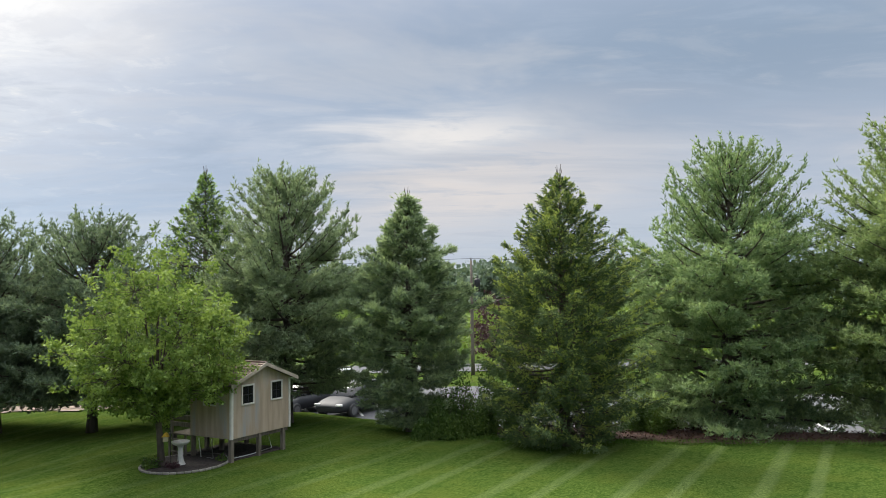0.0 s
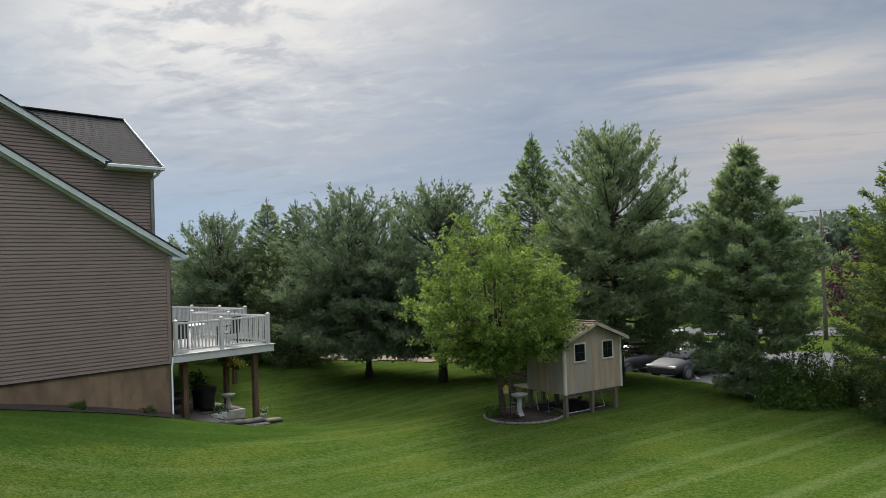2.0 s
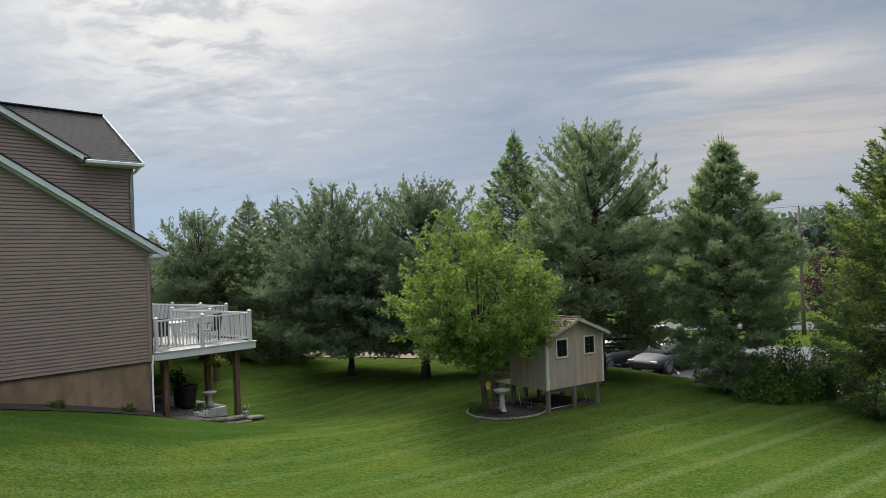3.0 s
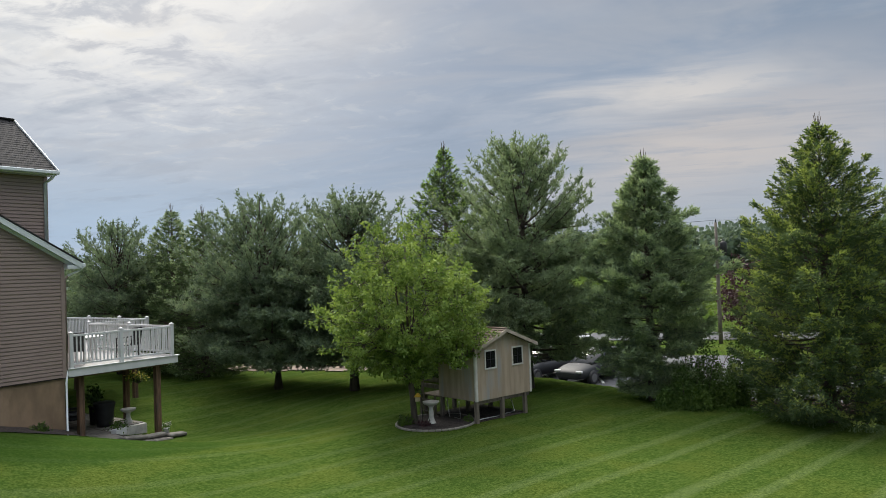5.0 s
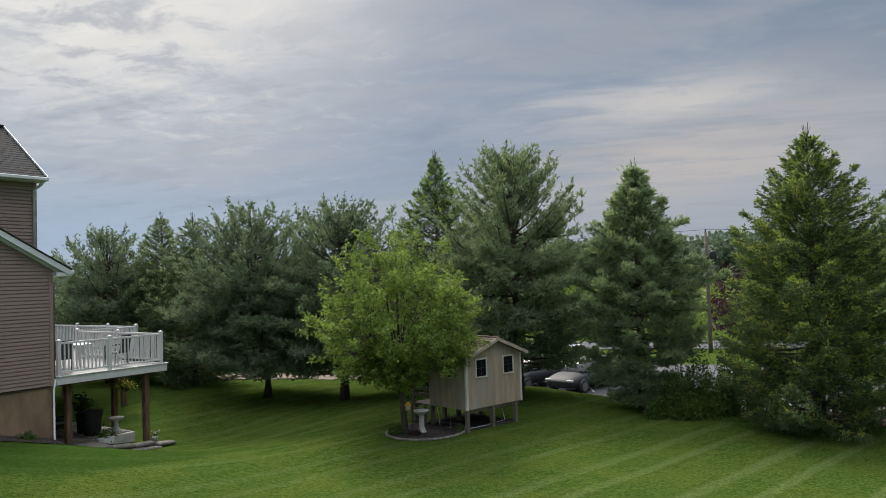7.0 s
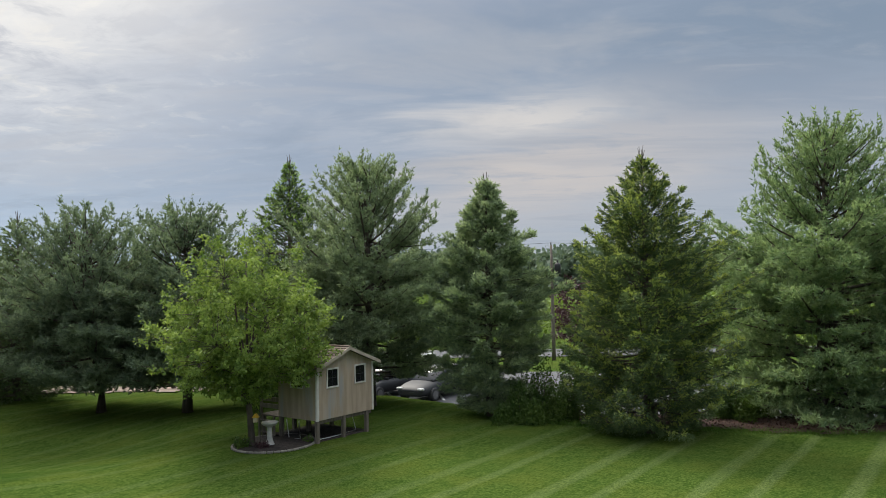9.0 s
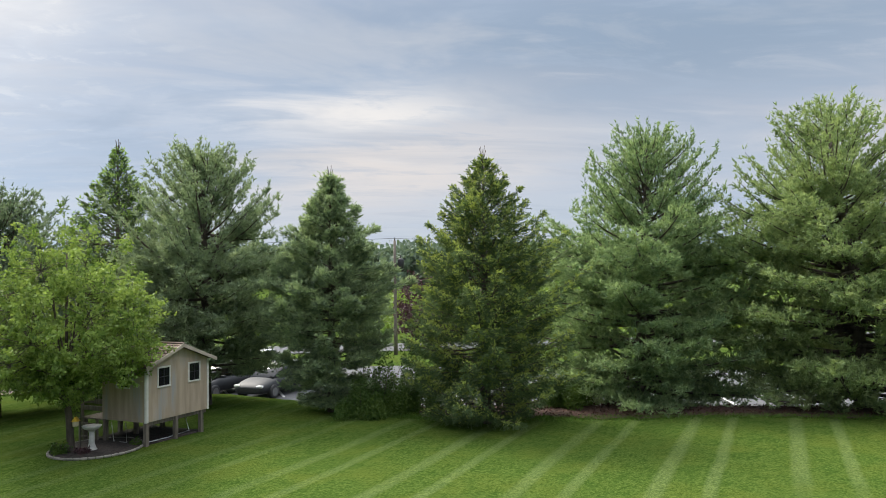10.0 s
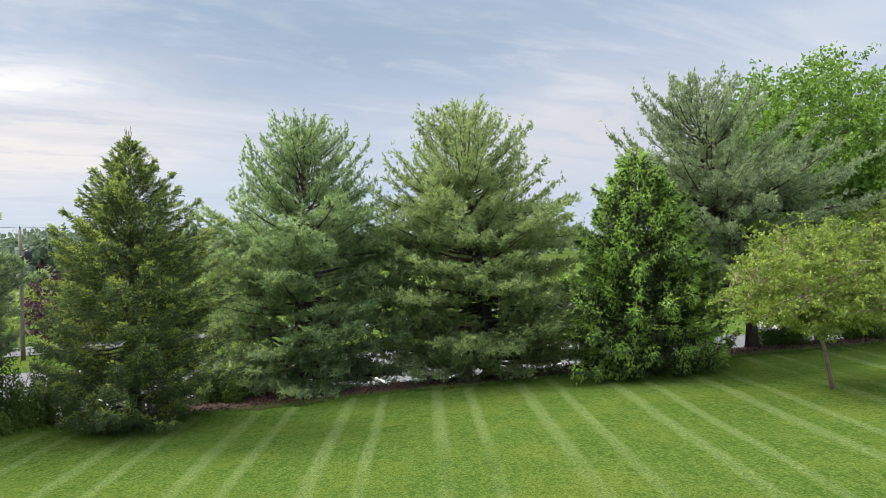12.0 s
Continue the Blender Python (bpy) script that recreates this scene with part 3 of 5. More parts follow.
for k, (hx, rr) in enumerate(((-2.9, 0.34), (-0.95, 0.32), (-5.6, 0.35), (-8.2, 0.4))):
    p = HOUSE @ Vector((hx, -0.45, 0))
    low_shrub(p.x, p.y, rr, 0.3, SHRUB, "small grey-green shrub in the mulch bed", 31 + k, lift=0.04)

# ---- deck ----
deck = thing("deck", HOUSE, "raised deck with white vinyl railing and fascia on timber posts", "deck")
DZ = 2.03
part("side_fascia", box(0.10, 3.70, -0.02, 0.02, 1.78, 2.0), VINYL, deck, "white fascia board")
part("end_fascia", box(3.66, 3.70, 0.02, 5.2, 1.78, 2.0), VINYL, deck, "white fascia board")
part("bump_fascia", box(3.70, 6.1, 5.16, 5.20, 1.78, 2.0), VINYL, deck, "white fascia board")
part("bump_end_fascia", box(6.06, 6.10, 5.2, 11.9, 1.78, 2.0), VINYL, deck, "white fascia board")
part("edge_board", box(0.08, 3.75, -0.05, 0.09, 2.004, DZ), VINYL, deck, "white border board")
BOARD = box(0, 3.55, 0, 0.135, 0, 0.026, 0.004)
bme = bpy.data.meshes.new("deck_board")
BOARD.to_mesh(bme)
bme.materials.append(material("grey_deck_board", (0.30, 0.295, 0.29), 0.75, 0.12, 4, 0.2, 40, obrand=0.2))
BOARD.free()
for k in range(81):
    part("deck_board", bme, None, deck, m=pose(0.10, 0.10 + 0.145 * k, 2.002))
for k in range(45):
    part("deck_board", bme, None, deck, m=Matrix.Translation((3.67, 5.22 + 0.145 * k, 2.002)) @ Matrix.Diagonal((0.67, 1, 1, 1)))
for k, yy in enumerate((0.35, 2.5, 4.9, 7.4, 9.9)):
    part("joist_beam", box(0.1, 3.6 if yy < 5 else 6.0, yy, yy + 0.09, 1.70, 1.98), TIMBER, deck, "dark timber beam")
for k in range(8):
    part("joist", box(0.45 + 0.44 * k, 0.49 + 0.44 * k, 0.06, 10.0, 1.84, 2.0, 0.003), TIMBER, deck)
for px, py in ((0.66, 0.42), (3.14, 0.32), (3.3, 2.35), (0.6, 4.55), (5.6, 5.5), (5.6, 9.8)):
    w = HOUSE @ Vector((px, py, 0))
    gz0 = float(ground_z(w.x, w.y)) - 0.10
    part("post", box(px - 0.085, px + 0.085, py - 0.085, py + 0.085, gz0, 1.72, 0.012), TIMBER, deck, "weathered brown timber post")
bal = bpy.data.meshes.new("baluster")
b = box(-0.018, 0.018, -0.018, 0.018, 0, 0.80, 0.004)
b.to_mesh(bal)
b.free()
bal.materials.append(VINYL)


def railing(a, b, posts):
    a, b = Vector(a), Vector(b)
    along = (b - a).normalized()
    part("top_rail", beam(a + Vector((0, 0, 0.935)), b + Vector((0, 0, 0.935)), 0.06, 0.06), VINYL, deck)
    part("bottom_rail", beam(a + Vector((0, 0, 0.11)), b + Vector((0, 0, 0.11)), 0.05, 0.055), VINYL, deck)
    n = int((b - a).length / 0.118)
    for i in range(1, n):
        p = a + along * (i * 0.118)
        if min(abs((p - a).length - q) for q in posts) > 0.07:
            part("baluster", bal, None, deck, m=pose(p.x, p.y, p.z + 0.12))
    for q in posts:
        p = a + along * q
        rp = part("rail_post", box(p.x - 0.053, p.x + 0.053, p.y - 0.053, p.y + 0.053, p.z - 0.02, p.z + 1.0, 0.006), VINYL, deck)
        cap = lathe([(0.085, 0.0), (0.088, 0.015), (0.05, 0.04), (0.002, 0.065)], 4, m=pose(p.x, p.y, p.z + 1.0, 0, 0, 45))
        part("post_cap", cap, VINYL, rp)


railing((0.14, 0.04, DZ), (3.52, 0.04, DZ), (0.06, 1.62, 3.38))
railing((3.58, 0.04, DZ), (3.58, 5.12, DZ), (2.5, 5.08))
railing((3.64, 5.20, DZ), (5.98, 5.20, DZ), (2.34,))
railing((6.0, 5.26, DZ), (6.0, 11.7, DZ), (1.9, 4.2, 6.4))


def deck_chair(x, y, turn, mat, label):
    c = thing("patio_chair", HOUSE @ pose(x, y, DZ, 0, 0, turn), label, "chair", "chairs on the deck")
    part("seat", box(-0.25, 0.25, -0.25, 0.25, 0.40, 0.44, 0.02), mat, c)
    part("backrest", box(-0.24, 0.24, 0.24, 0.275, 0.44, 1.02, 0.015, pose(0, 0, 0, -8)), mat, c)
    for sx in (-0.23, 0.23):
        for sy in (-0.22, 0.24):
            part("leg", beam((sx, sy, 0), (sx, sy, 0.42), 0.03, 0.03), mat, c)
        part("armrest", beam((sx, -0.25, 0.64), (sx, 0.27, 0.66), 0.05, 0.025), mat, c)
        part("arm_post", beam((sx, -0.22, 0.42), (sx, -0.22, 0.64), 0.03, 0.03), mat, c)
    return c


deck_chair(0.75, 0.9, 160, BLACK, "black high-backed patio chair on the deck")
deck_chair(2.55, 1.0, 200, BLACK, "black high-backed patio chair on the deck")
deck_chair(0.45, 2.4, 90, VINYL, "white patio chair on the deck")
deck_chair(1.7, 3.3, 10, VINYL, "white patio chair on the deck")
tb = thing("patio_table", HOUSE @ pose(1.65, 2.0, DZ), "white round patio table on the deck", "table")
part("tabletop", lathe([(0.56, 0.70), (0.60, 0.71), (0.60, 0.73), (0.56, 0.74)], 28), VINYL, tb)
for k in range(4):
    a = k * math.pi / 2 + 0.5
    part("leg", beam((0.42 * math.cos(a), 0.42 * math.sin(a), 0), (0.36 * math.cos(a), 0.36 * math.sin(a), 0.71), 0.035, 0.035), VINYL, tb)

# ---- patio under the deck ----
patio = thing("patio", HOUSE, "grey flagstone patio with stepped stone edging under the deck", "patio", kind="structure")
PZ = -0.16
part("bed", box(0.05, 3.15, 0.95, 5.0, -0.9, PZ - 0.02, 0.0), CONCRETE, patio, "pale patio slab edge")
part("bed", box(0.05, 1.7, -0.15, 0.95, -0.9, PZ - 0.022, 0.0), DARKMULCH, patio, "dark gravel bed")
rnd = random.Random(5)
sy = -0.1
while sy < 4.8:
    sx = 0.1
    hgt = 0.45 + 0.2 * rnd.random()
    while sx < (3.0 if sy > 0.85 else 1.5):
        wd = 0.4 + 0.4 * rnd.random()
        part("flagstone", box(sx + 0.012, min(3.15 if sy > 0.85 else 1.75, sx + wd) - 0.012, sy + 0.012, sy + hgt - 0.012, PZ - 0.05, PZ + 0.012 * rnd.random(), 0.01), STONE, patio)
        sx += wd
    sy += hgt
for tier, (y0, drop, x_from, count) in enumerate(((-0.14, 0.0, 0.30, 5), (-0.34, 0.13, 0.75, 5), (-0.50, 0.24, 1.35, 4))):
    sx = x_from
    for k in range(count):
        wd = 0.48 + 0.26 * rnd.random()
        tz = -0.02 - 0.135 * sx - drop + 0.03 * rnd.random()
        turn = pose(sx + wd / 2, y0, tz, rnd.uniform(-2, 2), rnd.uniform(1, 6), rnd.uniform(-7, 7))
        part("edging_stone", box(-wd / 2, wd / 2 - 0.02, -0.22 - 0.08 * rnd.random(), 0.06, -0.105, 0.0, 0.03, turn), STONE, patio)
        part("edging_stone", box(-wd / 2 + 0.04, wd / 2 - 0.05, -0.17, 0.05, -0.30, -0.11, 0.025, turn), STONE, patio)
        sx += wd

grill = thing("covered_grill", HOUSE @ pose(2.1, 1.65, PZ, 0, 0, 12), "grill under a black fabric cover on the patio", "grill")
part("cover", lathe([(0.24, 0.02), (0.26, 0.15), (0.29, 0.52), (0.34, 0.74), (0.33, 0.78), (0.24, 0.80), (0.02, 0.81)], 14), CLOTH, grill)
gc = thing("lounge_chair", HOUSE @ pose(1.35, 2.3, PZ, 0, 0, 70), "black cushioned patio armchair under the deck", "chair")
part("seat", box(-0.33, 0.33, -0.32, 0.32, 0.30, 0.46, 0.05), BLACK, gc)
part("cushion", box(-0.29, 0.29, -0.30, 0.28, 0.46, 0.54, 0.035), material("grey_cushion", (0.25, 0.24, 0.24), 0.9, 0.15, 8), gc, "grey cushion")
part("backrest", box(-0.33, 0.33, 0.28, 0.38, 0.40, 1.0, 0.04), BLACK, gc)
for sx in (-0.3, 0.3):
    for sy in (-0.28, 0.32):
        part("leg", beam((sx, sy, 0), (sx, sy, 0.32), 0.045, 0.045), BLACK, gc)
    part("armrest", box(sx - 0.05, sx + 0.05, -0.3, 0.34, 0.56, 0.63, 0.02), BLACK, gc)
pl = thing("potted_plant", HOUSE @ pose(2.15, 2.35, PZ), "leafy green plant in a black pot on the patio", "plant")
part("pot", lathe([(0.13, 0), (0.16, 0.55), (0.18, 0.58), (0.15, 0.59)], 16), BLACK, pl)
rng = np.random.default_rng(4)
part("foliage", loose_faces("foliage", leaves(rng, rng.normal(0, 1, (260, 3)) * (0.09, 0.09, 0.17) + (0, 0, 0.85), 0.14, -0.5)), SHRUB, pl)
part("stem", tube(bmesh.new(), [(0, 0, 0.3), (0.01, 0, 1.05)], [0.02, 0.01], 5), BARK, pl)


def bird_bath(m, label, h=0.62):
    t = thing("bird_bath", m, label, "bird bath")
    part("pedestal", lathe([(0.14, 0), (0.14, 0.05), (0.11, 0.09), (0.075, 0.2), (0.065, h - 0.16), (0.085, h - 0.10), (0.11, h - 0.08)], 18), CONCRETE, t)
    part("bowl", lathe([(0.10, h - 0.09), (0.19, h - 0.05), (0.235, h), (0.245, h + 0.03), (0.21, h + 0.03), (0.16, h - 0.01), (0.02, h - 0.03)], 24), CONCRETE, t)
    return t


bird_bath(HOUSE @ pose(2.80, 1.45, PZ), "pale concrete bird bath beside the patio", 0.44)
pb = thing("white_planter", HOUSE @ pose(1.85, 0.42, PZ - 0.1, 0, 0, 15), "low white planter box with small plants", "planter")
part("planter_box", box(-0.22, 0.22, -0.11, 0.11, 0, 0.2, 0.015), VINYL, pb)
part("foliage", loose_faces("foliage", leaves(rng, rng.normal(0, 1, (220, 3)) * (0.16, 0.12, 0.09) + (0.1, 0.1, 0.26), 0.08, -0.5)), SHRUB, pb)
fp = thing("flower_pot", HOUSE @ pose(3.2, -0.02, -0.46), "white pot of small white flowers by the post", "flower pot")
part("pot", lathe([(0.08, 0), (0.11, 0.18), (0.12, 0.19), (0.10, 0.2)], 14), VINYL, fp)
part("foliage", loose_faces("foliage", leaves(rng, rng.normal(0, 1, (160, 3)) * (0.08, 0.08, 0.06) + (0, 0, 0.27), 0.06, -0.4)), SHRUB, fp)
part("blossom", loose_faces("blossom", leaves(rng, rng.normal(0, 1, (40, 3)) * (0.08, 0.08, 0.04) + (0, 0, 0.33), 0.045, -0.4)), WHITEPETAL, fp, "white blossoms")
hb = thing("hanging_basket", HOUSE @ pose(3.45, 1.9, 1.76), "hanging basket of yellow flowers below the deck", "hanging basket")
part("chain", tube(bmesh.new(), [(0, 0, 0), (0, 0, -0.5)], [0.006, 0.006], 5), BLACK, hb)
part("bowl", lathe([(0.05, -0.74), (0.16, -0.66), (0.19, -0.56), (0.18, -0.55)], 16), BLACK, hb)
part("foliage", loose_faces("foliage", leaves(rng, rng.normal(0, 1, (240, 3)) * (0.18, 0.18, 0.07) + (0, 0, -0.54), 0.08, 0.2)), SHRUB, hb)
part("blossom", loose_faces("blossom", leaves(rng, rng.normal(0, 1, (150, 3)) * (0.17, 0.17, 0.08) + (0, 0, -0.50), 0.07, 0.2)), YELLOW, hb, "yellow blossoms")

# ---- playhouse on stilts: x along the gable end, y along the side ----
SHED = pose(-5.62, 20.76, 0, 0, 0, 59)
shed = thing("playhouse", SHED, "weathered beige wooden playhouse on timber stilts with shake roof", "playhouse")
W, L = 2.36, 1.62
part("front_wall", prism([(0, 0.65), (W, 0.65), (W, 2.14), (W / 2, 2.60), (0, 2.14)], 0.0, 0.05), PLYWOOD, shed, "beige plywood siding with grey weather stains")
part("side_wall", box(0, 0.05, 0.05, L, 0.65, 2.14, 0), PLYWOOD, shed, "beige plywood siding with grey weather stains")
part("side_wall", box(W - 0.05, W, 0.05, L, 0.65, 2.14, 0), PLYWOOD, shed)
part("back_wall", prism([(0.05, 0.65), (W - 0.05, 0.65), (W - 0.05, 2.14), (W / 2, 2.56), (0.05, 2.14)], L - 0.05, L), PLYWOOD, shed)
part("floor", box(0.05, W - 0.05, 0.05, L - 0.05, 0.65, 0.70, 0), GREYWOOD, shed)

for nm, q in (("corner_trim", (-0.012, 0.065, -0.022, 0.0)), ("corner_trim", (-0.022, -0.0005, -0.0, 0.05)), ("corner_trim", (W - 0.055, W + 0.018, -0.022, 0.0))):
    part(nm, box(*q, 0.64, 2.13, 0.004), WHITEWOOD, shed, "white painted corner trim")


def shed_window(x0, x1, z0, z1):
    f = part("window", box(x0, x1, -0.010, -0.004, z0, z1, 0), DARKGLASS, shed, "dark window pane")
    for q in ((x0 - 0.045, x1 + 0.045, z1, z1 + 0.045), (x0 - 0.045, x1 + 0.045, z0 - 0.045, z0), (x0 - 0.045, x0, z0, z1), (x1, x1 + 0.045, z0, z1)):
        part("window_frame", box(q[0], q[1], -0.028, -0.001, q[2], q[3], 0.003), WHITEWOOD, f, "white painted frame")
    part("muntin", box((x0 + x1) / 2 - 0.008, (x0 + x1) / 2 + 0.008, -0.02, -0.010, z0, z1, 0), BLACK, f)
    part("muntin", box(x0, x1, -0.018, -0.010, (z0 + z1) / 2 - 0.008, (z0 + z1) / 2 + 0.008, 0), BLACK, f)


shed_window(0.42, 0.82, 1.57, 2.05)
shed_window(1.58, 1.98, 1.57, 2.05)
swin = part("side_window", box(-0.012, -0.004, 0.62, 1.05, 1.57, 2.0, 0), DARKGLASS, shed, "dark window pane")
for q in ((0.58, 1.09, 2.0, 2.045), (0.58, 1.09, 1.525, 1.57), (0.575, 0.62, 1.57, 2.0), (1.05, 1.095, 1.57, 2.0)):
    part("window_frame", box(-0.028, -0.001, *q, 0.003), WHITEWOOD, swin, "white painted frame")
RS = (2.66 - 2.14) / (W / 2 + 0.17)
for sgn, xe in ((1, -0.17), (-1, W + 0.17)):
    part("roof_deck", rake(xe, 2.14, W / 2, 2.66, -0.16, L + 0.95, 0.03), GREYWOOD, shed)
    n = 9
    for k in range(n):
        f0, f1 = k / n, (k + 1.25) / n
        y = -0.18
        while y < L + 0.95:
            y2 = min(L + 0.97, y + 0.14 + 0.14 * rnd.random())
            xa, xb = xe + (W / 2 - xe) * f0, xe + (W / 2 - xe) * min(1, f1)
            za, zb = 2.146 + 0.52 * f0 + 0.024, 2.146 + 0.52 * min(1, f1)
            part("shake", prism([(xa, za), (xb, zb), (xb, zb - 0.006), (xa, za - 0.02)], y + 0.004, y2 - 0.004), CEDAR, shed)
            y = y2
    part("rake_board", rake(xe, 2.155, W / 2, 2.675, -0.20, -0.17, 0.10), RAKEWOOD, shed, "weathered beige rake board")
part("ridge_board", box(W / 2 - 0.06, W / 2 + 0.06, -0.18, L + 0.95, 2.672, 2.70, 0.006), CEDAR, shed)
for px, py in ((0.05, 0.05), (1.12, 0.06), (2.12, 0.06), (0.05, 1.55), (1.12, 1.55), (2.12, 1.55), (0.08, 2.38), (1.3, 2.38)):
    part("stilt", box(px - 0.055, px + 0.055, py - 0.055, py + 0.055, -0.12, 0.66, 0.006), GREYWOOD, shed, "weathered timber stilt")
part("floor_beam", box(0.02, W - 0.02, 0.06, 0.10, 0.54, 0.65), GREYWOOD, shed)
part("porch_floor", box(0.0, W, L, L + 0.85, 0.62, 0.66), GREYWOOD, shed, "weathered porch floor")
for zz in (0.86, 1.06):
    part("porch_rail", box(0.0, 0.04, L + 0.02, L + 0.85, zz, zz + 0.13), GREYWOOD, shed)
part("porch_post", box(0.0, 0.07, L + 0.78, L + 0.85, 0.66, 2.14), GREYWOOD, shed)
for k in range(3):
    part("ladder_rung", box(-0.05, -0.01, L + 0.2, L + 0.8, 0.12 + 0.18 * k, 0.16 + 0.18 * k), GREYWOOD, shed)
part("ladder_side", box(-0.06, 0.0, L + 0.14, L + 0.2, -0.05, 0.66), GREYWOOD, shed)
part("ladder_side", box(-0.06, 0.0, L + 0.8, L + 0.86, -0.05, 0.66), GREYWOOD, shed)
for pts in (((0.25, 0.3, 0.52), (0.22, 0.25, 0.06), (1.0, 0.25, 0.05), (1.9, 0.3, 0.07), (1.75, 0.3, 0.50)), ((0.0, 0.75, 0.6), (0.02, 0.72, 0.08), (0.02, 1.2, 0.06), (0.02, 1.3, 0.6))):
    part("pipe_frame", tube(bmesh.new(), pts, [0.014] * len(pts), 6), STEEL, shed, "bent pale metal pipe")

# garden bed round the young tree
BX, BY, BRX, BRY = -6.88, 20.76, 1.15, 1.2
bedm = bmesh.new()
ctr = bedm.verts.new((BX, BY, float(ground_z(BX, BY)) + 0.07))
ring = [bedm.verts.new((BX + BRX * math.cos(a), BY + BRY * math.sin(a), float(ground_z(BX + BRX * math.cos(a), BY + BRY * math.sin(a))) + 0.045))
        for a in (2 * math.pi * k / 40 for k in range(40))]
for k in range(40):
    bedm.faces.new((ctr, ring[k], ring[(k + 1) % 40]))
gb = thing("garden_bed", pose(0, 0, 0), "oval dark mulch bed with pale concrete edging", "garden bed", kind="structure")
part("soil", bedm, DARKMULCH, gb, "dark mulch")
for k in range(40):
    a0, a1 = 2 * math.pi * (k + 0.04) / 40, 2 * math.pi * (k + 0.96) / 40
    p0 = Vector((BX + BRX * math.cos(a0), BY + BRY * math.sin(a0), 0))
    p1 = Vector((BX + BRX * math.cos(a1), BY + BRY * math.sin(a1), 0))
    p0.z, p1.z = float(ground_z(p0.x, p0.y)) + 0.03, float(ground_z(p1.x, p1.y)) + 0.03
    part("edging_block", beam(p0, p1, 0.065, 0.06, 0.015), EDGING, gb)
us = thing("bare_soil", SHED, "bare dark soil patch beneath the playhouse", "soil", kind="structure")
part("soil", box(0.1, W - 0.1, 0.1, 2.3, -0.15, 0.03, 0.02), DARKMULCH, us)
bird_bath(pose(-6.90, 20.45, 0.03), "pale concrete bird bath in the mulch bed", 0.64)
low_shrub(-7.62, 20.28, 0.36, 0.34, SHRUB, "low reddish green shrub in the mulch bed", 61, count=700, size=0.07, lift=0.03)
low_shrub(-6.98, 20.12, 0.26, 0.2, PLUM, "small dark purple plant in the mulch bed", 62, count=500, size=0.06, lift=0.03)
low_shrub(-5.9, 20.9, 0.2, 0.25, SHRUB, "thin green weed beside the playhouse", 63, count=200, size=0.06, lift=0.03)
sh = thing("bird_feeder", pose(-7.12, 20.30, 0), "yellow bird feeder on a thin black hook", "bird feeder")
part("hook", tube(bmesh.new(), [(0, 0, 0), (0, 0, 1.0), (-0.04, 0, 1.08), (-0.12, 0, 1.06), (-0.13, 0, 1.0)], [0.009] * 5, 6), BLACK, sh)
part("house", box(-0.19, -0.07, -0.06, 0.06, 0.72, 0.86, 0.01), material("pale_wood", (0.5, 0.42, 0.3), 0.7), sh, "pale wooden box")
part("roof", prism([(-0.22, 0.85), (-0.04, 0.85), (-0.13, 0.96)], -0.08, 0.08), material("yellow_paint", (0.7, 0.42, 0.04), 0.5), sh, "yellow roof")

# ---- trees ----


def limb_mesh(curves, sides=6):
    bm = bmesh.new()
    for pts, radii in curves:
        tube(bm, pts, radii, sides)
    return bm


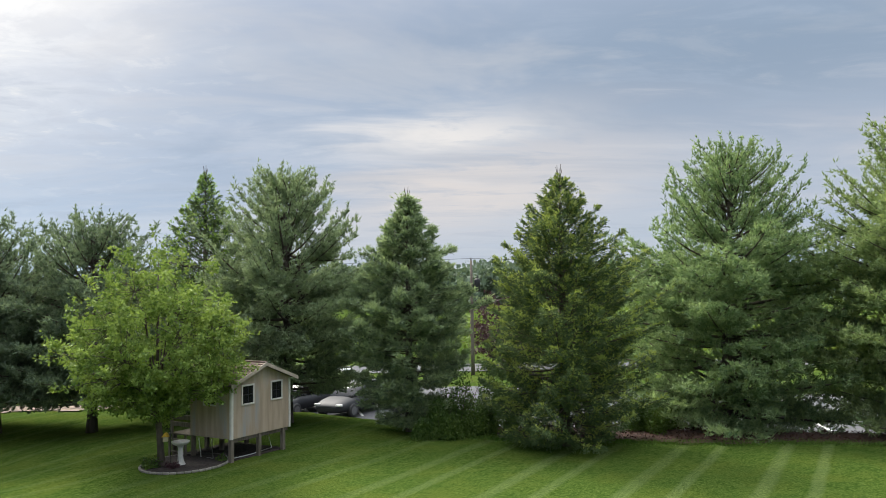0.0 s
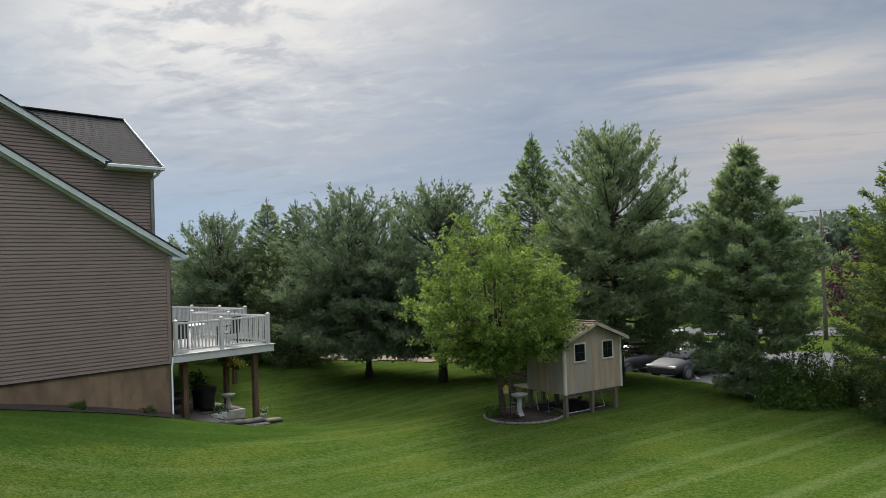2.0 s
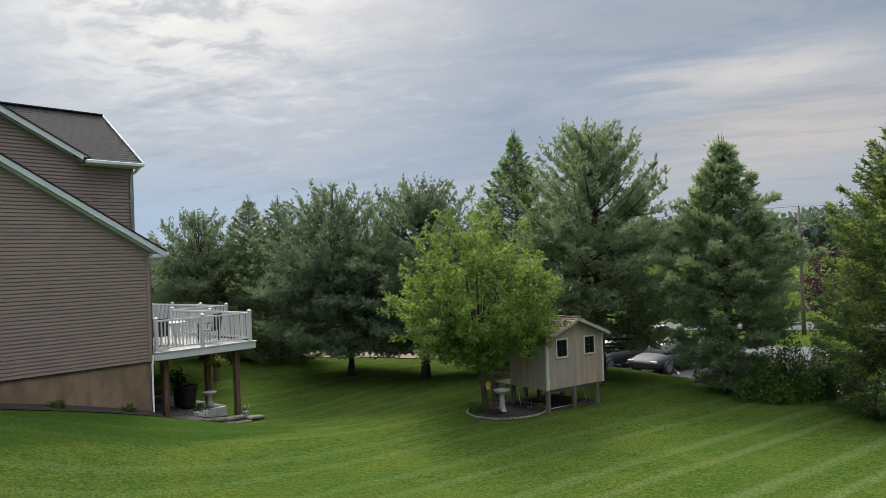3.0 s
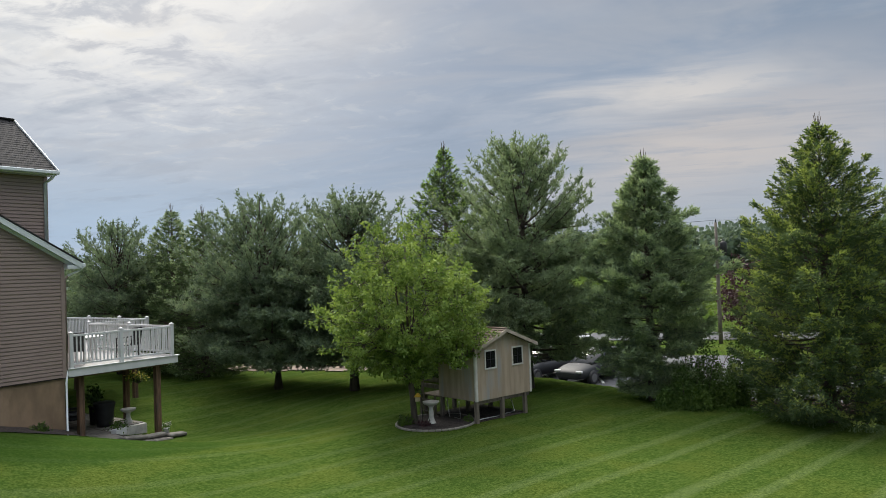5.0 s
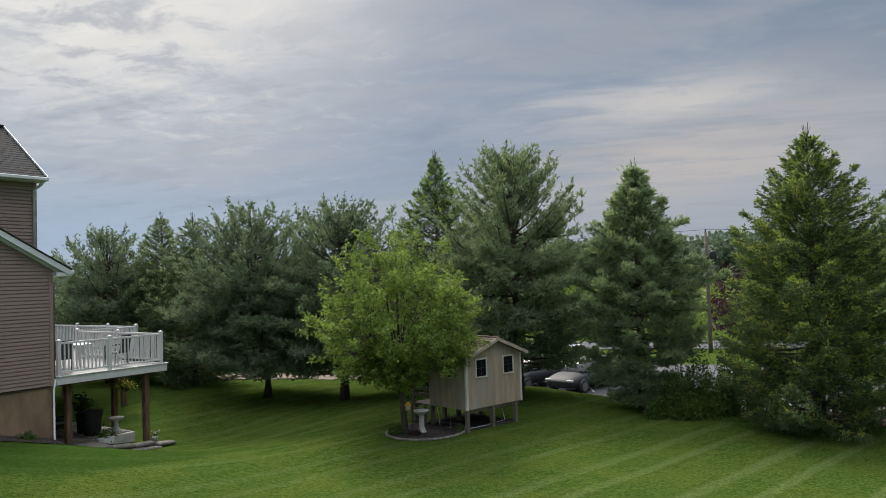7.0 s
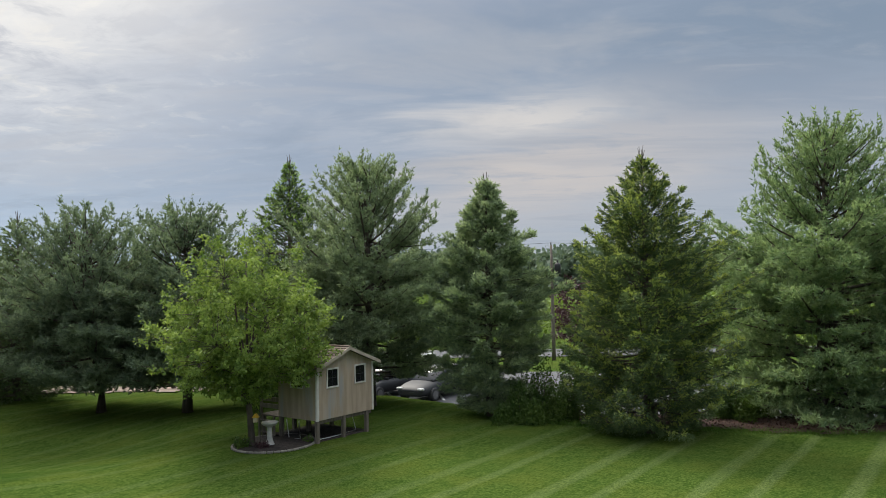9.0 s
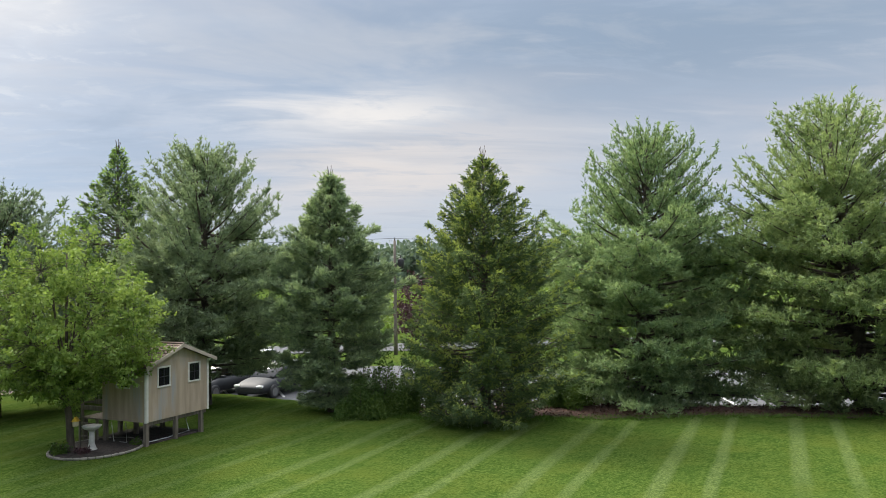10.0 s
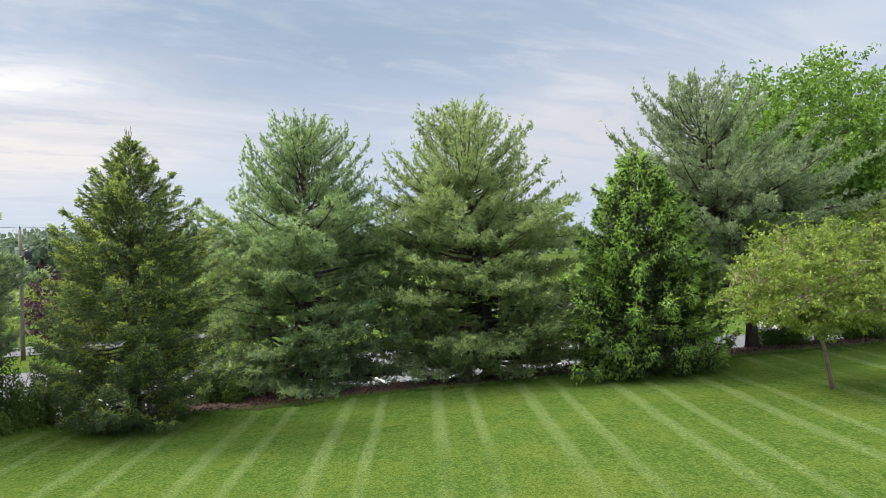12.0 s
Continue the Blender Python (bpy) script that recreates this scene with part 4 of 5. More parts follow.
def white_pine(x, y, top, profile, seed, mat, label, first=0.5, whorl=0.52, fill=1.0, leaders=3, tuft=0.16, lean=(0, 0), wood=BARK, open_top=0.68, per=5, long_side=None, broad=0.040):
    """A pine: whorls of limbs, side twigs along each limb and upturned needle tufts along each twig."""
    rng = np.random.default_rng(seed)
    z0 = float(ground_z(x, y))
    h = top - z0
    t = thing("pine_tree", pose(x, y, z0), label, "pine tree")
    hs, rs = [p[0] for p in profile], [p[1] for p in profile]
    curves = [([(0, 0, -0.2), (0.03, 0.02, h * 0.2), (lean[0] * 0.45, lean[1] * 0.45, h * 0.6), (lean[0], lean[1], h * 0.97)], [0.028 * h, 0.020 * h, 0.011 * h, 0.012])]
    up = np.array([0.0, 0.0, 1.0])
    cs, axs = [], []

    def sprig(p, d, ln, step=0.085):
        """Tufts along one upright shoot."""
        n = max(4, int(ln / step))
        u = np.linspace(0.0, 1.0, n)[:, None]
        cs.append(np.asarray(p) + np.asarray(d) * ln * u + rng.normal(0, 0.02, (n, 3)))
        axs.append(unit(np.asarray(d) + rng.normal(0, 0.45, (n, 3))))

    sprig((lean[0], lean[1], h - 0.9), unit(rng.normal(0, 0.06, 3) + up), 0.9)
    for j in range(9):
        b = rng.uniform(0, 6.28)
        sprig((lean[0], lean[1], h - rng.uniform(0.3, 1.5)), unit(np.array([math.cos(b), math.sin(b), 1.0])), rng.uniform(0.25, 0.6))
    for k in range(leaders):
        a = rng.uniform(0, 6.28)
        o = rng.uniform(0.05, 0.12) * h
        hz = h * rng.uniform(0.86, 0.985)
        tip = np.array([lean[0] + o * math.cos(a), lean[1] + o * math.sin(a), hz])
        curves.append(([(lean[0] * 0.7, lean[1] * 0.7, hz - 0.24 * h), (lean[0] + o * 0.8 * math.cos(a), lean[1] + o * 0.8 * math.sin(a), hz - 0.1 * h), tip.tolist()], [0.05, 0.03, 0.008]))
        sprig(tip - up * 0.8, up, 0.8)
        for j in range(6):
            b = rng.uniform(0, 6.28)
            d = unit(np.array([math.cos(b) * 0.8, math.sin(b) * 0.8, 0.9]))
            sprig(tip - up * rng.uniform(0.3, 1.2), d, rng.uniform(0.25, 0.55))
    z = first
    s = np.linspace(0, 1, 6)
    while z < h * 0.96:
        f = z / h
        r = float(np.interp(f, hs, rs))
        upper = float(smooth(f, open_top - 0.12, open_top + 0.12))
        nb = int(rng.integers(6, 9))
        a0 = rng.uniform(0, 6.28)
        for b in range(nb):
            a = a0 + b * 6.283 / nb + rng.normal(0, 0.25)
            e = radians(-3 - 9 * max(0.0, 0.14 - f) / 0.14 + 16 * f + 12 * upper + rng.normal(0, 7))
            ln = r / math.cos(max(e, 0)) * rng.uniform(0.70 - 0.15 * upper, 1.10 + 0.12 * upper) + 0.08
            if long_side is not None and 0.3 < f < 0.75:
                ln *= 1 + 0.45 * max(0.0, math.cos(a - long_side)) ** 2
            fwd = np.array([math.cos(a), math.sin(a), 0.0])
            lat = np.array([-math.sin(a), math.cos(a), 0.0])
            pts = np.outer(s * ln * math.cos(e), fwd)
            pts[:, 0] += lean[0] * f
            pts[:, 1] += lean[1] * f
            pts[:, 2] = max(0.25 + 0.6 * first, z - ln * (math.sin(e) + 0.08 + 0.16 * upper) + rng.normal(0, 0.10)) + s * ln * math.sin(e) + ((0.17 + 0.24 * upper) * s ** 2.2 - 0.07 * s) * ln
            curves.append((pts.tolist(), list(np.linspace(0.014 + 0.013 * ln, 0.006, 6))))
            # side twigs
            n = int(ln / 0.20 * (1 - 0.2 * upper)) + 4
            q = np.clip(np.linspace(0.26, 0.98, n) + rng.normal(0, 0.02, n), 0.15, 1.0)
            side = np.where(np.arange(n) % 2 == 0, 1.0, -1.0)
            bl = np.minimum((0.20 + 0.44 * ln * (1.03 - q)) * rng.uniform(0.65, 1.25, n), 1.3) * (1 - 0.3 * upper)
            d = unit(np.outer(np.ones(n), fwd) * 0.75 + np.outer(side * rng.uniform(0.5, 1.0, n), lat) + np.outer(0.10 + 0.55 * upper + rng.normal(0, 0.16, n), up))
            base = np.column_stack([np.interp(q, s, pts[:, i]) for i in range(3)])
            base, d, bl = np.vstack([base, pts[4]]), np.vstack([d, unit(fwd + up * (0.2 + 0.7 * upper))]), np.append(bl, ln * 0.22 + 0.12)
            m = np.maximum(2, (bl / 0.098 * fill).astype(int))
            idx = np.repeat(np.arange(len(bl)), m)
            u = rng.uniform(0.08, 1.0, len(idx))
            c = base[idx] + d[idx] * (bl[idx] * u)[:, None] + rng.normal(0, 1, (len(idx), 3)) * (0.05, 0.05, 0.065)
            c[:, 2] += 0.10 * u ** 2 * bl[idx]
            cs.append(c)
            axs.append(unit(d[idx] * 0.75 + up * (0.45 + 0.3 * upper) + rng.normal(0, 0.35, (len(idx), 3))))
            if upper > 0.5 and rng.uniform() < 0.7:
                sprig(pts[-1] - up * 0.05, unit(up + fwd * 0.25), rng.uniform(0.22, 0.42))
        z += whorl * rng.uniform(0.7, 1.25) * (1.0 - 0.45 * f)
    c, ax = np.concatenate(cs), np.concatenate(axs)
    blades = needles(rng, c, ax, per, tuft, broad, 0.55, 0.05)
    blades = blades[blades[:, :, 2].min(1) > 0.05]
    part("crown", loose_faces("crown", blades), mat, t)
    part("trunk", limb_mesh(curves[:1], 10), wood, t, "grey-brown trunk")
    part("branchwork", limb_mesh(curves[1:], 4), wood, t)
    return t


def spruce_tree(x, y, top, profile, seed, mat, tipmat, label, first=0.35, sprays=15000, tips=4.0, tuft_n=6, droop=0.35, per=6, whorl=0.17, size=0.11, name="spruce_tree", tip_hang=0.0, tip_from=0.30, tip_size=0.10, lift=0.0, hang_by=0.24, broad=0.030):
    """A spruce: many limbs with hanging twigs, knots of fresh growth towards the ends."""
    rng = np.random.default_rng(seed)
    z0 = float(ground_z(x, y))
    h = top - z0
    t = thing(name, pose(x, y, z0), label, "spruce tree" if name == "spruce_tree" else "fir tree")
    hs, rs = [p[0] for p in profile], [p[1] for p in profile]
    curves = [([(0, 0, -0.2), (0, 0, h * 0.5), (0, 0, h)], [0.020 * h, 0.012 * h, 0.008])]
    branches = [(h - 0.75 + 0.085 * k, k * 2.4, 0.34 - 0.03 * k, radians(50), 0.985) for k in range(8)]
    for k in range(5):
        curves.append(([(0, 0, h - 0.3), (0.05 * math.cos(k * 1.3), 0.05 * math.sin(k * 1.3), h - 0.05), (0.10 * math.cos(k * 1.3), 0.10 * math.sin(k * 1.3), h + 0.16 + 0.03 * k)], [0.014, 0.012, 0.008]))
    z = first
    while z < h * 0.985:
        f = z / h
        r = float(np.interp(f, hs, rs))
        nb = int(rng.integers(6, 9)) if f < 0.9 else 5
        a0 = rng.uniform(0, 6.28)
        for b in range(nb):
            a = a0 + b * 6.283 / nb + rng.normal(0, 0.25)
            bulge = 1 + 0.07 * math.sin(a * 3 + seed + f * 4) + 0.07 * math.sin(a * 5 - f * 17)
            ln = r * bulge * rng.uniform(0.62, 1.06) * (1.12 if rng.uniform() < 0.15 else 1.0) + 0.04
            e = radians(-6 + lift + 46 * f ** 1.5 + rng.normal(0, 9))
            branches.append((z + rng.normal(0, 0.14) * (1 - f), a, ln, e, f))
        z += whorl * rng.uniform(0.8, 1.2)
    tot = sum(b[2] ** 1.25 + 0.10 for b in branches)
    cs, axs, tc, ta = [], [], [], []
    s = np.linspace(0, 1, 5)
    for bz, a, ln, e, f in branches:
        sag = droop * (1 - f) * (-0.9 * s + 1.25 * s ** 2.4)
        pts = np.column_stack([s * ln * math.cos(e) * math.cos(a), s * ln * math.cos(e) * math.sin(a), bz - 0.85 * ln * max(0.0, math.sin(e)) + s * ln * math.sin(e) + sag * ln])
        pts[:, 2] = np.maximum(pts[:, 2], 0.22 + 0.12 * s)
        curves.append((pts.tolist(), list(np.linspace(0.008 + 0.008 * ln, 0.004, 5))))
        fwd, lat_v = np.array([math.cos(a), math.sin(a), 0.0]), np.array([-math.sin(a), math.cos(a), 0.0])

        def along(q, lat):
            p = np.column_stack([np.interp(q, s, pts[:, i]) for i in range(3)]) + np.outer(lat, lat_v)
            p[:, 2] -= np.abs(lat) * 0.25
            return p

        m = max(5, int(sprays * (ln ** 1.25 + 0.10) / tot))
        q = rng.uniform(0.10, 1.0, m) ** 0.62
        lat = rng.uniform(-1, 1, m) * 0.34 * ln * np.clip(1.06 - q, 0.03, 1) * (0.5 + q * 0.8)
        hang = rng.uniform(0, 1, m) ** 1.6 * hang_by * (1 - 0.75 * f) * np.clip(1.15 - q, 0.1, 1)
        base = along(q, lat)
        base[:, 2] += rng.normal(0, 0.022, m) - hang
        ok = base[:, 2] > 0.12
        base, side, hang = base[ok], np.sign(lat[ok]), hang[ok]
        ax = unit(np.outer(np.ones(len(base)), fwd) * 0.9 + np.outer(side * 0.7, lat_v) + np.outer(-0.15 + 0.8 * f - hang * 5.0, (0, 0, 1)) + rng.normal(0, 0.2, (len(base), 3)))
        cs.append(base)
        axs.append(ax)
        # knots of new shoots at twig ends
        n = int(rng.poisson(tips * (0.35 + ln)))
        if n:
            q = np.append(rng.uniform(tip_from, 1.0, n - 1) ** 0.7, 1.0)
            lat = rng.uniform(-1, 1, n) * 0.36 * ln * np.clip(1.08 - q, 0.02, 1)
            k0 = along(q, lat)
            k0[:, 2] += 0.03 + rng.normal(0, 0.03, n)
            k0 = k0[k0[:, 2] > 0.15]
            cnt = rng.integers(max(1, tuft_n - 3), tuft_n + 3, len(k0))
            i = np.repeat(np.arange(len(k0)), cnt)
            off = rng.normal(0, 1, (len(i), 3)) * (0.055, 0.055, 0.04 + 0.07 * tip_hang)
            tc.append(k0[i] + off * (tip_size / 0.10))
            ta.append(unit(fwd * 0.6 + off * 7 + np.array([0, 0, 0.45 - 1.2 * tip_hang])))
    c, ax = np.concatenate(cs), np.concatenate(axs)
    part("crown", loose_faces("crown", needles(rng, c, ax, per, size, broad, 0.45, 0.17)), mat, t)
    c2, a2 = np.concatenate(tc), np.concatenate(ta)
    part("new_growth", loose_faces("new_growth", needles(rng, c2, a2, 5, tip_size, 0.034, 0.40, 0.05)), tipmat, t, "fresh lighter green shoots at the twig ends")
    part("trunk", limb_mesh(curves[:1], 8), BARK, t, "brown trunk")
    part("branchwork", limb_mesh(curves[1:], 4), BARK, t)
    return t


def leafy_tree(x, y, top, radius, low, seed, mat, label, trunk_h=1.2, trunk_r=0.10, limbs=22, sprays=1500, per=16, leaf=0.12, wood=BARK, widest=0.38, trunk_lean=(0, 0), spray=0.42, flat=0.0, lumps=0.14, gaps=0.0, taper=1.0, low_taper=1.0, category="tree"):
    """A broadleaf tree: limbs from the trunk, and leafy sprays that fill an uneven crown, each on its own twig."""
    rng = np.random.default_rng(seed)
    z0 = float(ground_z(x, y))
    h = top - z0
    t = thing("leafy_tree", pose(x, y, z0), label, category)
    curves = [([(trunk_lean[0], trunk_lean[1], -0.2), (trunk_lean[0] * 0.5, trunk_lean[1] * 0.5, trunk_h * 0.6), (0, 0, trunk_h), (0, 0, h * 0.6), (0, 0, h * 0.92)],
               [trunk_r * 1.2, trunk_r, trunk_r * 0.9, trunk_r * 0.5, 0.01])]
    zc = low + (h - low) * widest

    def outline(d):
        """Distance from the crown's middle to its outline in the directions d."""
        rz = np.where(d[:, 2] > 0, h - zc, zc - low)
        p = np.where(d[:, 2] > 0, taper, low_taper)
        flatr = np.hypot(d[:, 0], d[:, 1])
        base = 1 / ((flatr / radius) ** (1 + p) + (np.abs(d[:, 2]) / rz) ** (1 + p)) ** (1 / (1 + p))
        an = np.arctan2(d[:, 1], d[:, 0])
        lump = np.sin(an * 3 + seed) * np.cos(d[:, 2] * 4 + seed) + 0.7 * np.sin(an * 7 + d[:, 2] * 9 + seed) + 0.5 * np.sin(an * 11 - d[:, 2] * 13)
        return base * (1 + lumps * 0.5 * lump)

    s = np.linspace(0, 1, 6)
    nodes = []
    for k in range(limbs):
        zf = 1 - 2 * (k + 0.5) / limbs
        zf = max(-0.8, zf)
        a = k * 2.399 + rng.normal(0, 0.15)
        d = np.array([[math.sqrt(1 - zf * zf) * math.cos(a), math.sqrt(1 - zf * zf) * math.sin(a), zf]])
        end = d[0] * outline(d)[0] * 0.82 + (0, 0, zc)
        st = np.array([0, 0, trunk_h * 0.9 + max(0.0, end[2] - trunk_h) * rng.uniform(0.05, 0.4)])
        pts = st + np.outer(s, end - st)
        pts[:, 2] += 0.10 * np.linalg.norm(end - st) * np.sin(s * math.pi) * (1 if flat == 0 else 0.4)
        pts[1:-1] += rng.normal(0, 0.04 * radius / 2.4, (4, 3))
        curves.append((pts.tolist(), list(np.linspace(0.36 * trunk_r, 0.008, 6))))
        nodes.append(pts[1:])
        nodes.append((pts[1:-1] + pts[2:]) / 2)
    nodes = np.concatenate(nodes)
    d = unit(rng.normal(0, 1, (int(sprays * 1.6), 3)))
    rr = rng.uniform(0.10, 1.0, len(d)) ** 0.42
    p = d * (outline(d) * rr)[:, None]
    if gaps:
        w = 2.2 / radius * 2.4
        nz = np.sin(p[:, 0] * w + seed) * np.sin(p[:, 1] * w * 1.1 + 2) + np.sin(p[:, 2] * w * 1.7 + 1 + p[:, 0] * 0.7 * w)
        keep = nz > gaps * 2 - 1.6
        p, d = p[keep], d[keep]
    p, d = p[:sprays], d[:sprays]
    p[:, 2] += zc
    near = nodes[np.argmin(((p[:, None, :] - nodes[None]) ** 2).sum(-1), 1)]
    step = 3 if sprays > 2000 else 1
    for q0, q1 in zip(near[::step], p[::step]):
        if (q1 - q0)[2] > -0.9 * radius:
            curves.append(([q0.tolist(), ((q0 + q1) / 2 + [0, 0, 0.03]).tolist(), q1.tolist()], [0.008, 0.006, 0.003]))
    way = unit(d * (1, 1, 0.55) + np.array([0, 0, 0.40 * (1 - flat)]) + rng.normal(0, 0.40, d.shape) * (1, 1, 1 - 0.7 * flat))
    i = np.repeat(np.arange(len(p)), per)
    u = rng.uniform(-0.35, 1.0, (len(i), 1))
    c = p[i] + way[i] * u * spray + rng.normal(0, 1, (len(i), 3)) * np.array([1, 1, 0.7 - 0.35 * flat]) * spray * 0.20
    part("crown", loose_faces("crown", leaves(rng, c, leaf, 0.45, 0.62)), mat, t)
    part("trunk", limb_mesh(curves[:1], 10), wood, t, "bark-covered trunk")
    part("branchwork", limb_mesh(curves[1:], 3), wood, t)
    return t


def scaled(profile, r):
    return [(a, b * r) for a, b in profile]


P_SHOULDER = [(0.02, 0.85), (0.1, 1.0), (0.3, 1.0), (0.58, 0.96), (0.66, 0.88), (0.71, 0.56), (0.86, 0.46), (0.94, 0.25), (1.0, 0.05)]
P_UPSWEPT = [(0.02, 0.72), (0.1, 0.92), (0.3, 1.0), (0.58, 0.88), (0.76, 0.60), (0.87, 0.44), (0.95, 0.24), (1.0, 0.05)]
P_EGG = [(0.05, 0.8), (0.2, 1.0), (0.58, 1.0), (0.75, 0.86), (0.85, 0.64), (0.94, 0.36), (1.0, 0.08)]
P_SPRUCE = [(0.0, 0.70), (0.06, 0.84), (0.2, 1.0), (0.43, 0.98), (0.64, 0.84), (0.74, 0.72), (0.83, 0.50), (0.90, 0.31), (0.96, 0.12), (1.0, 0.01)]
P_CONE = [(0.0, 0.6), (0.07, 0.85), (0.16, 0.98), (0.3, 1.0), (0.55, 0.80), (0.75, 0.52), (0.9, 0.20), (1.0, 0.01)]
P_COL = [(0.0, 0.8), (0.15, 1.0), (0.45, 0.95), (0.7, 0.68), (0.88, 0.35), (1.0, 0.04)]

# far left, behind the deck
white_pine(-25.8, 29.7, 7.5, scaled(P_EGG, 3.0), 11, PINE_DARK, "dark green pine beyond the deck", leaders=5, first=0.7, fill=1.6)
spruce_tree(-23.2, 30.4, 7.9, scaled(P_CONE, 3.0), 12, SPRUCE, FIRTIP, "dark green spruce beyond the deck", sprays=12000, tips=1.6)
spruce_tree(-20.6, 29.2, 7.6, scaled(P_COL, 2.5), 13, SPRUCE, FIRTIP, "narrow dark spruce beyond the deck", sprays=11000, tips=0.6)
white_pine(-15.6, 26.9, 7.85, scaled(P_EGG, 3.4), 14, PINE_DARK, "dark green pine with low spreading limbs above the lawn", first=1.3, leaders=7, lean=(-0.7, 0), open_top=0.64, fill=1.9, whorl=0.42)
white_pine(-12.0, 26.4, 7.75, scaled(P_EGG, 3.1), 15, PINE_DARK, "grey-green pine behind the young tree", first=1.3, leaders=7, open_top=0.66, fill=1.9, whorl=0.42)
spruce_tree(-9.3, 30.4, 9.75, scaled(P_CONE, 3.1), 16, SPRUCE, TIPBRIGHT, "tall spruce showing above the young tree", sprays=19000, tips=1.5, lift=10, whorl=0.20)
white_pine(-5.4, 27.4, 9.45, scaled(P_EGG, 3.1), 17, PINE_GREY, "tall dark green pine behind the playhouse", first=1.35, leaders=6, open_top=0.64, fill=2.0, whorl=0.42)
spruce_tree(-0.85, 25.1, 7.95, [(0.0, 0.7), (0.08, 1.0), (0.2, 1.55), (0.32, 2.2), (0.42, 2.35), (0.6, 2.0), (0.72, 1.5), (0.84, 1.0), (0.92, 0.5), (1.0, 0.02)], 18, FIRGREEN, FIRTIP, "blue-green fir with loose leafy boughs", name="fir_tree", first=0.4, droop=0.15, sprays=14500, size=0.13, whorl=0.24, tips=5.5, tuft_n=9, tip_size=0.135, lift=6, hang_by=0.10)
spruce_tree(3.87, 22.3, 8.15, scaled(P_SPRUCE, 2.72), 19, SPRUCE, TIP, "dense dark spruce with yellow-green shoots", sprays=32000, tips=6.0, tuft_n=5, lift=8, tip_size=0.07, size=0.09, broad=0.024)
white_pine(10.15, 25.85, 10.0, scaled(P_SHOULDER, 4.15), 20, PINE_BLUE, "large blue-green pine with layered limbs", first=0.22, leaders=6, lean=(0.4, -0.2), whorl=0.43, fill=1.72)
white_pine(16.1, 22.3, 10.2, scaled(P_UPSWEPT, 4.5), 21, PINE_GREEN, "large green pine with upswept limbs", first=0.22, leaders=7, lean=(-0.7, 0.4), whorl=0.39, fill=1.5, open_top=0.70)
spruce_tree(18.9, 17.4, 7.75, [(0.0, 2.5), (0.15, 2.85), (0.4, 2.45), (0.66, 2.0), (0.84, 1.3), (0.91, 0.8), (1.0, 0.02)], 22, SPRUCEDARK, TIPBRIGHT, "dense spruce covered in bright green new growth", sprays=22000, tips=2.3, tuft_n=11, tip_hang=0.8, tip_from=0.6, tip_size=0.12)
white_pine(25.0, 17.5, 11.3, scaled(P_EGG, 4.0), 23, PINE_GREY, "tall grey-green pine with a bare lower trunk", first=2.0, leaders=5, lean=(-1.5, 1.0), whorl=0.50, fill=1.7, long_side=-0.6)
leafy_tree(33.2, 19.7, 12.9, 5.6, 2.4, 24, MAPLE, "tall bright green maple behind the pines", trunk_h=2.5, trunk_r=0.22, limbs=40, sprays=4200, per=18, leaf=0.21, spray=0.55, widest=0.45, lumps=0.2, gaps=0.14)
leafy_tree(19.2, 11.45, 4.95, 2.45, 1.75, 25, HONEY, "young yellow-green tree with a leaning slim trunk", trunk_h=1.7, trunk_r=0.056, limbs=26, sprays=1250, per=20, leaf=0.10, spray=0.34, wood=PALEBARK, trunk_lean=(0.34, -0.2), flat=1.0, widest=0.32, gaps=0.15, lumps=0.28)
leafy_tree(27.6, 13.2, 6.2, 1.9, 2.3, 26, HONEY, "yellow-green tree at the lawn's edge", trunk_h=1.8, trunk_r=0.09, limbs=16, sprays=600, per=18, leaf=0.09, spray=0.36, wood=PALEBARK, flat=1.0)
leafy_tree(-7.50, 20.35, 6.1, 2.42, 1.4, 27, LIME, "young lime-green broadleaf tree in the mulch bed", trunk_h=1.45, trunk_r=0.085, limbs=34, sprays=1200, per=34, leaf=0.105, widest=0.30, spray=0.27, lumps=0.28, gaps=0.25, taper=0.55, low_taper=0.35, wood=BARK, trunk_lean=(0.14, 0.02))

# shrubs between the trunks
for k, (sx, sy, r, hh, mt, lb) in enumerate((
        (0.75, 24.5, 1.3, 2.2, SHRUB, "rounded green shrub beside the fir"), (0.1, 24.2, 1.2, 1.3, SHRUB, "low dull green shrub under the fir"), (2.0, 25.1, 1.3, 2.3, SHRUB, "rounded green shrub beside the spruce"),
        (6.9, 24.6, 1.2, 1.2, SHRUB, "low shrub between the conifers"),
        (22.0, 19.6, 1.1, 0.8, SHRUB, "low dark shrub under the pine"), (26.5, 17.2, 1.3, 0.9, SHRUB, "low dark shrub under the pine"),
        (29.6, 15.6, 1.3, 1.1, SHRUB, "low dark shrub at the lawn's edge"), (31.5, 17.5, 1.6, 1.6, SHRUB, "broad green shrub below the maple"))):
    low_shrub(sx, sy, r, hh, mt, lb, 70 + k, count=8000, size=0.085)

